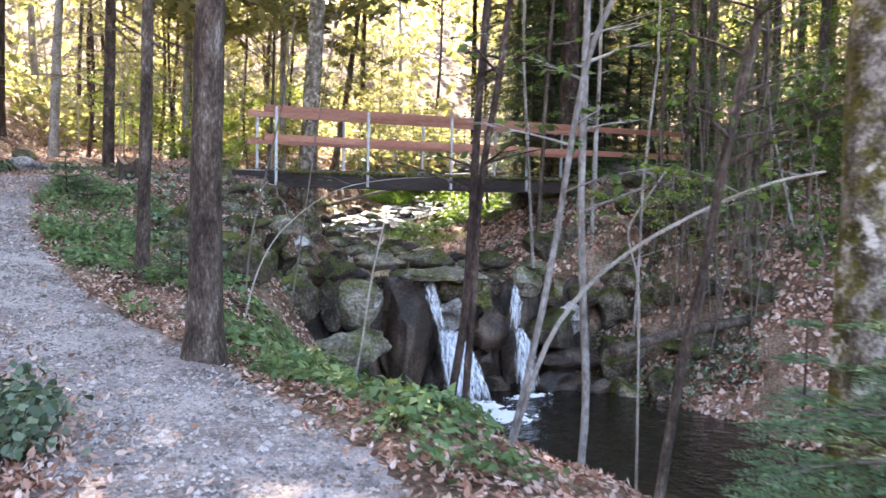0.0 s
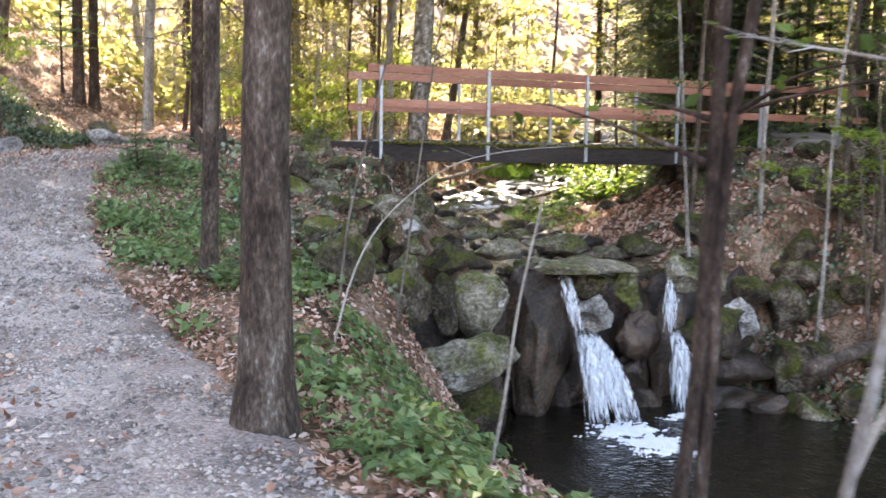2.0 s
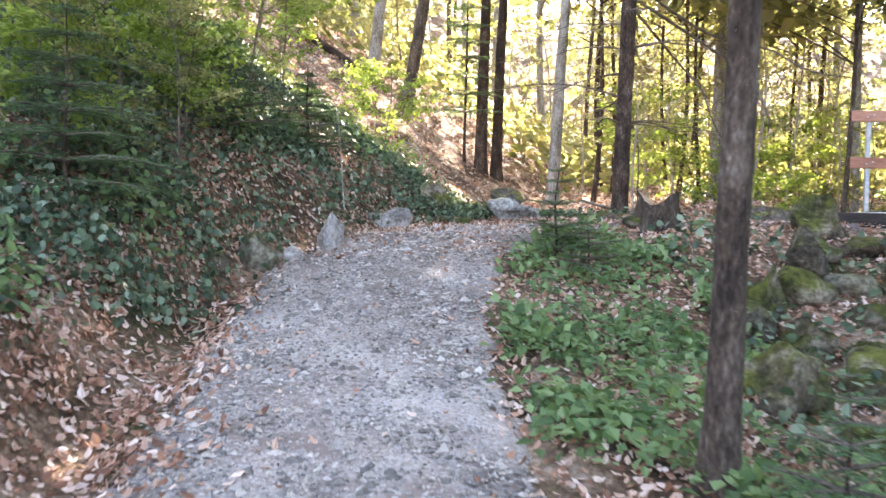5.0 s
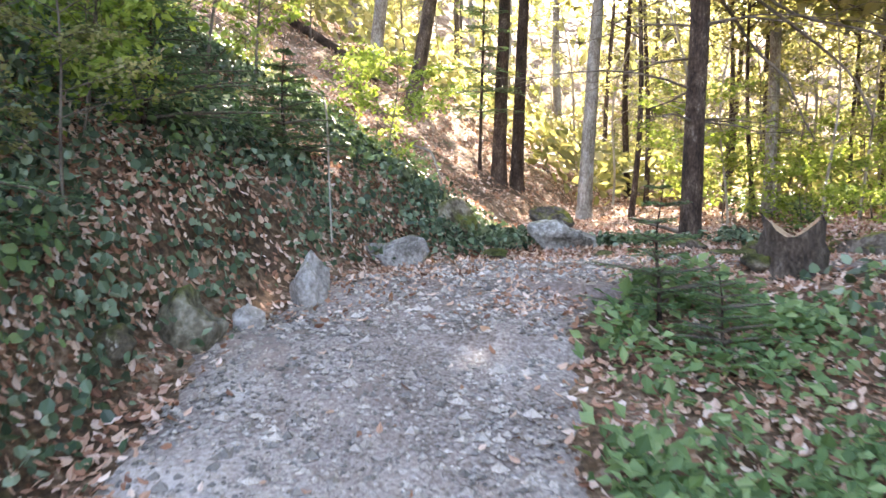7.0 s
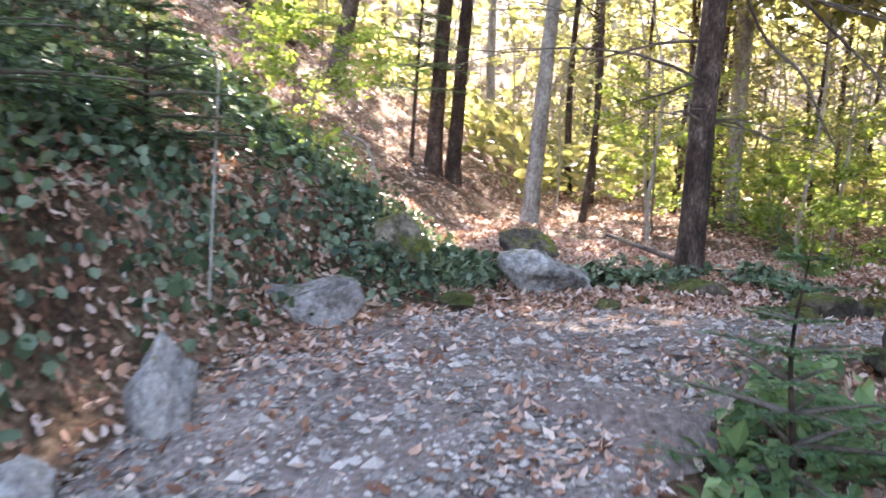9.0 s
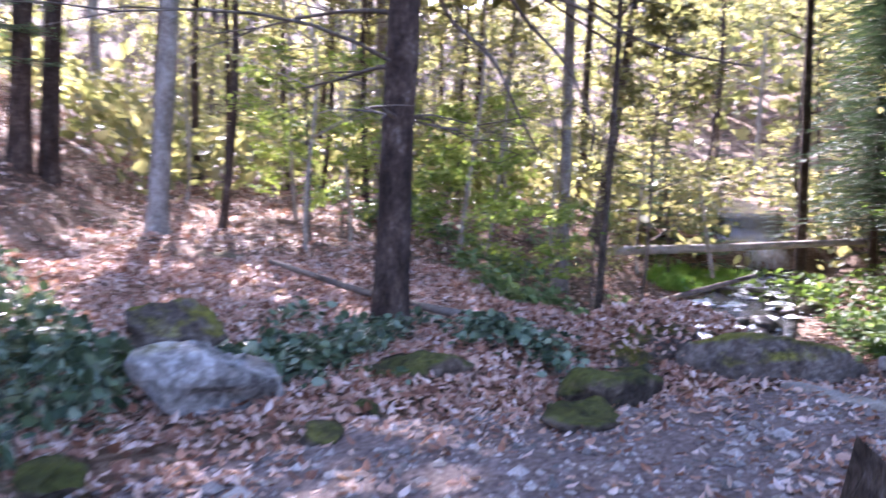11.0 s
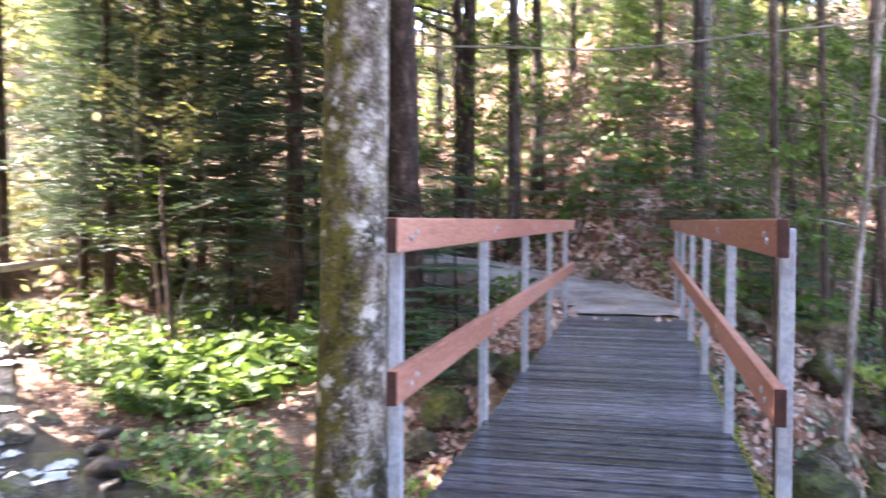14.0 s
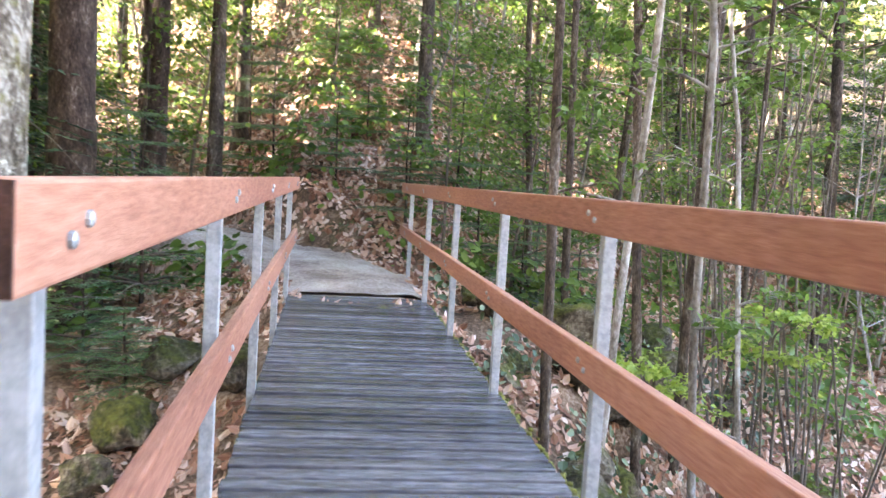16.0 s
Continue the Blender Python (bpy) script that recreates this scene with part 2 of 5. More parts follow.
M_IVY = leafy("ivy_leaves", [(0.022, 0.04, 0.022), (0.05, 0.085, 0.045), (0.1, 0.15, 0.085), (0.25, 0.31, 0.22)], 0.2, 0.4, 0.1)
M_HERB = leafy("fresh_herb_leaves", [(0.06, 0.11, 0.045), (0.11, 0.185, 0.075), (0.17, 0.26, 0.11), (0.26, 0.35, 0.17)], 0.35, 0.45)
M_FRESH = leafy("fresh_green_beech_leaves", [(0.12, 0.19, 0.035), (0.2, 0.29, 0.06), (0.29, 0.38, 0.1), (0.4, 0.48, 0.17)], 0.5)
M_SPRING = leafy("spring_beech_leaves", [(0.12, 0.135, 0.06), (0.2, 0.215, 0.1), (0.29, 0.29, 0.15), (0.4, 0.38, 0.23)], 0.6)
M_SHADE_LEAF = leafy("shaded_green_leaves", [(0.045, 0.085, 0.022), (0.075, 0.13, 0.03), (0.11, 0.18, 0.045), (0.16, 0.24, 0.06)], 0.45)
M_NEEDLE = leafy("fir_needles", [(0.02, 0.042, 0.024), (0.038, 0.072, 0.038), (0.065, 0.11, 0.055)], 0.2, 0.5)
M_NEEDLE_YOUNG = leafy("young_fir_needles", [(0.05, 0.1, 0.05), (0.09, 0.165, 0.075), (0.16, 0.26, 0.13)], 0.25, 0.5)
M_GRASS = leafy("bright_grass", [(0.12, 0.23, 0.04), (0.19, 0.34, 0.065), (0.27, 0.42, 0.09)], 0.4)
M_POOL = watery("pool_water", (0.012, 0.009, 0.006), 0.0, 0.05, 0.2, 0.55)
M_CREEK = watery("creek_water", (0.02, 0.018, 0.015), 0.1, 0.05, 0.08, 1.0)
M_FALL = surface("falling_water", [(0.3, (0.6, 0.64, 0.7)), (0.7, (0.92, 0.94, 0.96))], 0.1, 0.02, 0.2, 0.2, (1, 1, 0.2), spec=0.5)
fall = M_FALL.node_tree
veil = node(fall, "ShaderNodeTexNoise", Scale=26.0, Detail=3.0)
veil_map = node(fall, "ShaderNodeMapping", Scale=(1, 1, 0.12))
fall.links.new(fall.nodes.new("ShaderNodeNewGeometry").outputs["Position"], veil_map.inputs["Vector"])
fall.links.new(veil_map.outputs["Vector"], veil.inputs["Vector"])
fall.links.new(ramp(fall, veil.outputs["Fac"], [(0.4, (0.04,) * 3), (0.62, (0.75,) * 3)]), fall.nodes["Principled BSDF"].inputs["Alpha"])
# foam at the falls; the same white paints sky glints on the creek
M_FOAM_GLINT = surface("white_foam_and_glints", [(0.3, (0.7, 0.72, 0.75)), (0.7, (0.93, 0.94, 0.95))], 0.1, 0.02, 0.4, 0.2)


# ---- the lie of the land ----
# the gravel path: x, y, height, half width
TRAIL = np.array([
    (-0.9, -8, 0.0, 0.8), (-0.05, -0.2, 0.02, 0.8), (0.75, 2.5, 0.02, 0.75), (0.85, 4.5, 0.02, 0.72), (0.6, 6.2, 0.03, 0.75),
    (0.1, 8, 0.14, 0.82), (-0.3, 9.5, 0.34, 0.85), (-0.5, 10.5, 0.53, 0.83), (-0.65, 11.8, 0.78, 0.84), (-0.68, 13, 1.12, 0.85),
    (-0.4, 14, 1.36, 0.88), (0.2, 14.9, 1.45, 0.95), (1.2, 15.3, 1.51, 0.85), (2.5, 15.25, 1.54, 0.75), (3.6, 15.28, 1.56, 0.66)])
TRAIL_EAST = np.array([(11.5, 15.28, 1.7, 0.62), (13.0, 15.35, 1.74, 0.75), (14.6, 16.2, 1.85, 0.8), (15.6, 18.0, 2.1, 0.8), (16.5, 22.0, 2.6, 0.8)])
POOL_Z = -2.0


def along(y, *pairs):
    return np.interp(y, [p[0] for p in pairs], [p[1] for p in pairs])


def smooth(a, b, v):
    u = np.clip((v - a) / (b - a), 0, 1)
    return u * u * (3 - 2 * u)


def stream_x(y):
    return along(y, (-10, 9.5), (4, 8.0), (8, 7.0), (12.6, 6.6), (16, 6.9), (20, 7.6), (22.5, 9.0), (25.5, 12.3), (27.5, 15.0), (30, 17.0), (36, 21.0), (60, 30))


def stream_z(y):
    return along(y, (-10, -2.6), (8, -2.35), (12.8, -2.45), (13.0, -0.32), (14, -0.12), (16, 0.0), (20, 0.25), (22.5, 0.42), (25.5, 0.8), (28.2, 1.1), (28.8, 1.9), (31, 2.05), (31.5, 2.6), (40, 3.6), (60, 6))


def stream_half(y):
    return along(y, (-10, 1.6), (4, 1.4), (7, 1.8), (11.5, 2.3), (12.9, 2.2), (13.4, 1.5), (16, 1.15), (20, 1.2), (23, 1.4), (25.5, 1.65), (28, 1.4), (60, 1.2))


def near_trail(x, y, trail):
    """Distance to the middle of a trail, its height and half width there."""
    best, hz, hw = np.full(x.shape, 1e9), np.zeros(x.shape), np.zeros(x.shape)
    for a, b in zip(trail[:-1], trail[1:]):
        ab = b[:2] - a[:2]
        u = np.clip(((x - a[0]) * ab[0] + (y - a[1]) * ab[1]) / (ab @ ab), 0, 1)
        d = np.hypot(x - a[0] - u * ab[0], y - a[1] - u * ab[1])
        near = d < best
        best, hz, hw = np.where(near, d, best), np.where(near, a[2] + u * (b[2] - a[2]), hz), np.where(near, a[3] + u * (b[3] - a[3]), hw)
    return best, hz, hw


def ripple(x, y, size, seed=0.0):
    """Smooth, cheap unevenness of about -1 to 1."""
    a, b = x / size + seed, y / size - 0.7 * seed
    return (np.sin(2.1 * a + 1.3 * np.sin(1.7 * b)) + np.sin(2.6 * b + 1.1 * np.sin(2.3 * a + 1)) + 0.7 * np.sin(3.9 * (a + b)) + 0.7 * np.sin(4.3 * (a - b) + 2)) / 3.4


def land(x, y):
    x, y = np.asarray(x, float), np.asarray(y, float)
    sx, sz, sw = stream_x(y), stream_z(y), stream_half(y)
    # west side: level ground by the path, then the bank down to the water
    top = along(y, (-10, 0.0), (6, 0.02), (8, 0.1), (9.5, 0.28), (10.5, 0.48), (11.8, 0.72), (13, 1.1), (14, 1.4), (16, 1.5), (18, 1.6), (20, 1.75), (24, 2.0), (30, 2.7), (40, 4.0), (60, 8))
    edge = along(y, (-10, 0.2), (-2, 1.1), (2, 1.75), (5, 1.6), (8, 1.0), (10, 0.6), (12, 0.6), (13, 1.2), (14.2, 3.6), (16.2, 3.6), (17, 3.2), (20, 2.6), (24, 4.2), (27.5, 8.0), (36, 13), (60, 22))
    u = np.clip((x - edge) / (sx - sw - edge), 0, 1)
    lip = along(y, (-10, 0.1), (5, 0.05), (8, 0.1), (10, 0.5), (11, 0.58), (13.0, 0.6), (14.2, 0.1), (16.5, 0.1), (19, 0.0), (60, 0.0))
    west = top + (sz - top) * smooth(lip, 1.0 - 0.13 * smooth(9.5, 10.5, y) * (1 - smooth(13, 13.8, y)), u) - 0.25 * np.minimum(u / np.maximum(lip, 0.05), 1) * smooth(9, 11, y) * (1 - smooth(13, 14, y)) * (1 - u)
    # the hill on the west
    foot = along(y, (-10, -3.0), (0, -1.8), (6, -0.75), (8, -0.95), (9.5, -1.3), (11, -1.6), (13, -1.65), (14.2, -1.35), (15.4, -0.9), (16.5, -0.3), (18, -0.6), (20, -0.4), (24, 0.4), (30, 2.0), (40, 2.0), (60, 0))
    rise = np.maximum(foot - x, 0)
    steep = along(y, (-10, 0.2), (5, 0.25), (9, 0.45), (12, 0.8), (15, 0.7), (17, 0.35), (24, 0.3), (60, 0.3))
    west = west + steep * np.minimum(rise, 0.55) * 1.1 + 0.6 * np.maximum(rise - 0.3, 0) * (1 - 0.25 * smooth(12, 40, rise))
    # east side
    etop = along(y, (-10, -0.6), (8, 0.2), (11, 0.8), (14, 1.6), (16, 1.65), (18, 1.2), (22, 0.9), (26, 1.4), (30, 2.4), (60, 7))
    eedge = along(y, (-10, 14), (8, 13.5), (11, 12.8), (14, 11.3), (16, 11.3), (18, 13.5), (22, 15), (26, 18.5), (30, 22), (60, 36))
    v = np.clip((x - sx - sw) / np.maximum(eedge - sx - sw, 0.3), 0, 1)
    east = sz + (etop - sz) * (0.35 * v + 0.65 * smooth(0, 1, v)) + 0.5 * np.maximum(x - eedge - 2.6, 0) * (1 - 0.2 * smooth(10, 40, x - eedge))
    h = np.where(x < sx, west, east)
    h = np.where(np.abs(x - sx) < sw, sz, h)
    # the valley closes far behind
    h = h + 0.35 * np.maximum(y - 45, 0) + 0.05 * np.maximum(-8 - y, 0)
    dry = smooth(0.0, 0.6, np.abs(x - sx) - sw)
    h = h + (0.09 * ripple(x, y, 1.3) + 0.05 * ripple(x, y, 0.5, 3.1)) * (0.3 + 0.7 * dry) + 0.5 * ripple(x, y, 7.0, 1.7) * smooth(3, 12, rise + np.maximum(x - eedge - 2, 0))
    h = h + 0.85 * np.exp(-((x - 5.15) ** 2 + (y - 16.85) ** 2) / 0.5)
    for trail in (TRAIL, TRAIL_EAST):
        d, z, w = near_trail(x, y, trail)
        h = z + (h - z) * smooth(w * 0.85, w + 0.45, d)
    # the gully lies open between the two ends of the bridge
    return h


def ground_z(x, y):
    return float(land(np.array([x]), np.array([y]))[0])


# ---- building blocks ----
class Soup:
    """Vertices and faces gathered piece by piece, to become one mesh."""

    def __init__(self):
        self.verts, self.faces, self.count = [], [], 0

    def add(self, verts, faces):
        verts = np.asarray(verts, float).reshape(-1, 3)
        self.verts.append(verts)
        self.faces.extend((np.asarray(faces) + self.count).tolist())
        self.count += len(verts)

    def mesh(self, name, material, soft=True):
        me = bpy.data.meshes.new(name)
        me.from_pydata(np.concatenate(self.verts).tolist() if self.verts else [], [], self.faces)
        me.materials.append(material)
        if soft:
            me.shade_smooth()
        me.update()
        return me


def part(name, soup, material, parent, label="", soft=True):
    data = soup if isinstance(soup, bpy.types.Mesh) else soup.mesh(name, material, soft)
    ob = new(name, data)
    if label:
        ob["label"] = label
    if parent:
        ob.parent = parent
    return ob


def thing(name, m, label, category, group=""):
    ob = new(name)
    ob.empty_display_size = 0.2
    ob.matrix_world = m
    return tagged(ob, label, category, group)


def unit(v):
    return v / np.maximum(np.linalg.norm(v, axis=-1, keepdims=True), 1e-9)


def tube(soup, points, radii, sides=6, rough=0.0, rng=None, cap=True):
    """A tapering pipe along points."""
    points, radii = np.asarray(points, float), np.asarray(radii, float)
    ways = unit(np.gradient(points, axis=0))
    a = np.where(np.abs(ways[:, 2:3]) > 0.9, np.array([[1.0, 0, 0]]), np.array([[0, 0, 1.0]]))
    a = unit(np.cross(ways, a))
    for i in range(1, len(a)):
        a[i] = unit(a[i - 1] - ways[i] * (a[i - 1] @ ways[i]))
    b = np.cross(ways, a)
    turn = np.arange(sides) * 2 * np.pi / sides
    ring = np.cos(turn)[None, :, None] * a[:, None] + np.sin(turn)[None, :, None] * b[:, None]
    r = radii[:, None, None] * np.ones((1, sides, 1))
    if rough:
        r = r * (1 + rough * rng.normal(size=(len(points), sides, 1)))
    verts = (points[:, None] + ring * r).reshape(-1, 3)
    i, j = np.meshgrid(np.arange(len(points) - 1), np.arange(sides), indexing="ij")
    k = (j + 1) % sides
    faces = np.stack([i * sides + j, i * sides + k, (i + 1) * sides + k, (i + 1) * sides + j], -1).reshape(-1, 4)
    soup.add(verts, faces)
    if cap:
        n = len(points)
        soup.faces.append([soup.count - sides + q for q in range(sides)])
        soup.faces.append([soup.count - n * sides + q for q in reversed(range(sides))])


def leaves(soup, at, way, face, length, width, fold=0.15, rounded=False, curl=0.0):
    """Pointed leaves at many places: along way, facing face. Rounded ones have two folded halves and curl along their length."""
    at, way = np.asarray(at, float), unit(np.asarray(way, float))
    side = unit(np.cross(way, np.asarray(face, float) + 1e-6))
    up = np.cross(side, way)
    length, width = np.broadcast_to(length, (len(at),))[:, None], np.broadcast_to(width, (len(at),))[:, None]
    if rounded:
        rise = up * width * fold
        bow = up * length * curl
        a, b, tip = at + way * length * 0.22 - bow * 0.3, at + way * length * 0.66 - bow * 0.2, at + way * length + bow
        verts = np.stack([at, a + side * width * 0.46 + rise, b + side * width * 0.42 + rise, tip, b - side * width * 0.42 + rise, a - side * width * 0.46 + rise], 1)
        base = 6 * np.arange(len(at))[:, None]
        soup.add(verts.reshape(-1, 3), np.concatenate([base + (0, 1, 2, 3), base + (0, 3, 4, 5)]))
        return
    mid = at + way * length * 0.45
    verts = np.stack([at, mid + side * width / 2 + up * width * fold, at + way * length, mid - side * width / 2 + up * width * fold], 1)
    soup.add(verts.reshape(-1, 3), np.arange(len(at) * 4).reshape(-1, 4))


def box(soup, x0, x1, y0, y1, z0, z1, bevel=0.0):
    bm = bmesh.new()
    bmesh.ops.create_cube(bm, size=1)
    bmesh.ops.transform(bm, matrix=Matrix.Translation(((x0 + x1) / 2, (y0 + y1) / 2, (z0 + z1) / 2)) @ Matrix.Diagonal((x1 - x0, y1 - y0, z1 - z0, 1)), verts=bm.verts)
    if bevel:
        bmesh.ops.bevel(bm, geom=bm.edges[:], offset=bevel, segments=2, affect="EDGES", profile=0.5)
    bm.verts.index_update()
    soup.add([v.co[:] for v in bm.verts], np.zeros((0, 4), int))
    start = soup.count - len(bm.verts)
    for f in bm.faces:
        soup.faces.append([start + v.index for v in f.verts])
    bm.free()


def sphere_shape(level):
    bm = bmesh.new()
    bmesh.ops.create_icosphere(bm, subdivisions=level, radius=1)
    bm.verts.index_update()
    v, f = np.array([q.co[:] for q in bm.verts]), [[w.index for w in g.verts] for g in bm.faces]
    bm.free()
    return v, f


BALLS = {level: sphere_shape(level) for level in (1, 2, 3, 4)}


def rock_soup(size, seed, level=3, sharp=0.5):
    """A boulder: a ball cut by flat breaks, then roughened."""
    rng = np.random.default_rng(seed)
    v, f = BALLS[level]
    v = v.copy()
    for _ in range(9):
        n = unit(rng.normal(size=3))
        d = rng.uniform(0.55, 0.85)
        over = np.maximum(v @ n - d, 0)
        v -= sharp * 1.6 * np.minimum(over, 1)[:, None] * n
    off = rng.uniform(0, 50, 3)
    for scale, amp in ((1.3, 0.2), (3.1, 0.12), (7.0, 0.06), (15.0, 0.025)):
        push = np.array([noise.noise(Vector(p * scale + off)) for p in v])
        v += unit(v) * (push * amp)[:, None]
    soup = Soup()
    soup.add(v * np.asarray(size) / 2, f)
    return soup


def rock(name, place, size, material, label, seed, level=3, turn=0.0, tilt=0.0, group="", sharp=0.5):
    ob = part(name, rock_soup(size, seed, level, sharp), material, None)
    ob.matrix_world = pose(*place, tilt, 0.6 * tilt, turn)
    return tagged(ob, label, "rock", group)


# ---- ground ----
def steps(*runs):
    out = []
    for a, b, d in runs:
        out.extend(np.arange(a, b, d))
    return np.array(out + [runs[-1][1]])


def ground():
    xs = steps((-400, -100, 50), (-100, -30, 10), (-30, -8, 1.2), (-8, -3, 0.35), (-3, 4.5, 0.075), (4.5, 13, 0.14), (13, 20, 0.4), (20, 45, 1.5), (45, 110, 10), (110, 400, 50))
    ys = steps((-400, -60, 50), (-60, -12, 6), (-12, -2, 0.7), (-2, 18, 0.09), (18, 32, 0.3), (32, 60, 1.5), (60, 150, 10), (150, 500, 50))
    x, y = np.meshgrid(xs, ys)
    # far off the slopes flatten out
    z = land(np.clip(x, -45, 60), np.clip(y, -60, 90))
    soup = Soup()
    n, m = len(xs), len(ys)
    i, j = np.meshgrid(np.arange(m - 1), np.arange(n - 1), indexing="ij")
    a = i * n + j
    soup.add(np.stack([x, y, z], -1).reshape(-1, 3), np.stack([a, a + 1, a + n + 1, a + n], -1).reshape(-1, 4))
    tagged(part("ground", soup, M_SOIL, None), "brown woodland soil strewn with dry leaves", "ground", kind="structure")


def trail_strip(name, trail, label, material):
    """The path: a strip that sinks into the ground along ragged edges."""
    points = []
    for a, b in zip(trail[:-1], trail[1:]):
        n = max(int(np.hypot(*(b - a)[:2]) / 0.1), 2)
        points.extend(a + (b - a) * u for u in np.linspace(0, 1, n, endpoint=False))
    points = np.array(points + [trail[-1]])
    kernel = np.ones(9) / 9
    for c in range(3):
        points[4:-4, c] = np.convolve(points[:, c], kernel, "valid")
    way = unit(np.gradient(points[:, :2], axis=0))
    side = np.stack([way[:, 1], -way[:, 0]], -1)
    across = np.linspace(-1, 1, 33)
    x = points[:, 0, None] + side[:, 0, None] * across * (points[:, 3, None] + 0.18)
    y = points[:, 1, None] + side[:, 1, None] * across * (points[:, 3, None] + 0.18)
    ragged = 0.05 * ripple(x, y, 0.45, 5.0) + 0.03 * ripple(x, y, 0.16, 2.0)
    z = land(x, y) + 0.035 - 0.1 * np.abs(across) ** 7 + ragged * np.abs(across) ** 2 * 0.7 + 0.008 * ripple(x, y, 0.25)
    n = len(across)
    i, j = np.meshgrid(np.arange(len(points) - 1), np.arange(n - 1), indexing="ij")
    a = i * n + j
    soup = Soup()
    soup.add(np.stack([x, y, z], -1).reshape(-1, 3), np.stack([a, a + 1, a + n + 1, a + n], -1).reshape(-1, 4))
    return tagged(part(name, soup, material, None), label, "path", kind="structure")


ground()
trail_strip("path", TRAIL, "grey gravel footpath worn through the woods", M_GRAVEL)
trail_strip("path_east", TRAIL_EAST, "bare earth footpath beyond the bridge", M_EARTH)


# ---- water ----
def sheet(name, ys, level, half, material, label, lift):
    soup = Soup()
    across = np.linspace(-1, 1, 25)
    y = np.repeat(ys[:, None], 25, 1)
    x = stream_x(ys)[:, None] + across * half(ys)[:, None]
    z = level(ys)[:, None] + lift + 0.012 * ripple(x, y, 0.3) + 0 * x
    i, j = np.meshgrid(np.arange(len(ys) - 1), np.arange(24), indexing="ij")
    a = i * 25 + j
    soup.add(np.stack([x, y, z], -1).reshape(-1, 3), np.stack([a, a + 1, a + 26, a + 25], -1).reshape(-1, 4))
    tagged(part(name, soup, material, None), label, "water", kind="structure")


sheet("water_pool", np.arange(-10, 12.9, 0.15), lambda y: np.full(y.shape, POOL_Z), lambda y: stream_half(y) + 0.9, M_POOL, "dark still pool below the waterfall", 0.0)
sheet("water_creek", np.arange(13.0, 28.4, 0.1), stream_z, lambda y: stream_half(y) * 0.85, M_CREEK, "shallow clear creek running over stones", 0.05)
sheet("water_upper_creek", np.arange(28.75, 40, 0.2), stream_z, lambda y: stream_half(y) + 0.1, M_CREEK, "shallow creek above a small cascade", 0.05)


def waterfall(top, foot, wide_top, wide_foot, count, seed, label, slant=0.0):
    """Strands of falling water, each a thin ribbon along its own arc, spreading towards the foot."""
    rng = np.random.default_rng(seed)
    soup = Soup()
    for _ in range(count):
        u = rng.beta(1.3, 1.3) - 0.5
        s = np.linspace(0, 1, 16)
        x = top[0] + (foot[0] - top[0]) * s ** (1 - slant) + u * (wide_top + (wide_foot - wide_top) * s ** 0.9) + np.cumsum(rng.normal(0, 0.006, 16))
        y = top[1] + (foot[1] - top[1]) * rng.uniform(0.75, 1.15) * s ** 0.6 + rng.normal(0, 0.03)
        z = top[2] + rng.normal(0, 0.025) + (foot[2] - top[2]) * s ** 1.35
        start = int(rng.integers(0, 10))
        end = min(start + int(rng.integers(4, 9)), 16)
        p = np.stack([x, y, z], -1)[start:end]
        n = len(p)
        w = (rng.uniform(0.003, 0.013) * (0.5 + s[start:end]) * np.sin(np.linspace(0.35, np.pi - 0.15, n)))[:, None]
        left, right = p + w * np.array([-1, 0, 0]), p + w * np.array([1, 0, 0])
        soup.add(np.concatenate([left, right]), [[q, q + 1, n + q + 1, n + q] for q in range(n - 1)])
    tagged(part("waterfall", soup, M_FALL, None), label, "waterfall", kind="stuff")


def froth(soup, cx, cy, rx, ry, z, seed, step=0.022, turn=0.0):
    """Broken white froth: lumpy flakes, close in the middle and torn at the rim."""
    rng = np.random.default_rng(seed)
    n = int(2.2 * rx * ry / step ** 2)
    r, a = np.abs(rng.normal(0, 0.5, n)), rng.uniform(0, 6.28, n)
    u, v = r * np.cos(a) * rx, r * np.sin(a) * ry
    c, d = math.cos(turn), math.sin(turn)
    x, y = cx + u * c - v * d, cy + u * d + v * c
    keep = ripple(x, y, 0.16, 3.3) + 0.6 * ripple(x, y, 0.07, 1.0) > 1.6 * r - 0.9
    x, y, r = x[keep], y[keep], r[keep]
    k = len(x)
    ring = np.arange(6) * np.pi / 3
    size = step * rng.uniform(0.4, 1.1, (k, 1)) * rng.uniform(0.6, 1.3, (k, 6))
    h = 0.012 + 0.05 * np.exp(-4 * r ** 2) * rng.uniform(0, 1, k)
    rim = np.stack([x[:, None] + size * 1.5 * np.cos(ring), y[:, None] + size * np.sin(ring), np.repeat((z + h * 0.4)[:, None], 6, 1)], -1)
    verts = np.concatenate([rim, np.stack([x, y, z + h + 0.006], -1)[:, None]], 1)
    tri = np.array([(q, (q + 1) % 6, 6) for q in range(6)])
    soup.add(verts.reshape(-1, 3), (tri[None] + 7 * np.arange(k)[:, None, None]).reshape(-1, 3))


# ---- the footbridge ----
DECK_Z = 1.735
bridge = thing("footbridge", pose(4.0, 15.28, 1.45), "narrow wooden footbridge with red-brown rails on steel posts", "bridge")


def bridge_part(name, soup, material, label="", parent=None, soft=False):
    ob = part(name, soup, material, parent or bridge, label, soft)
    ob.matrix_parent_inverse = (parent or bridge).matrix_world.inverted()
    return ob


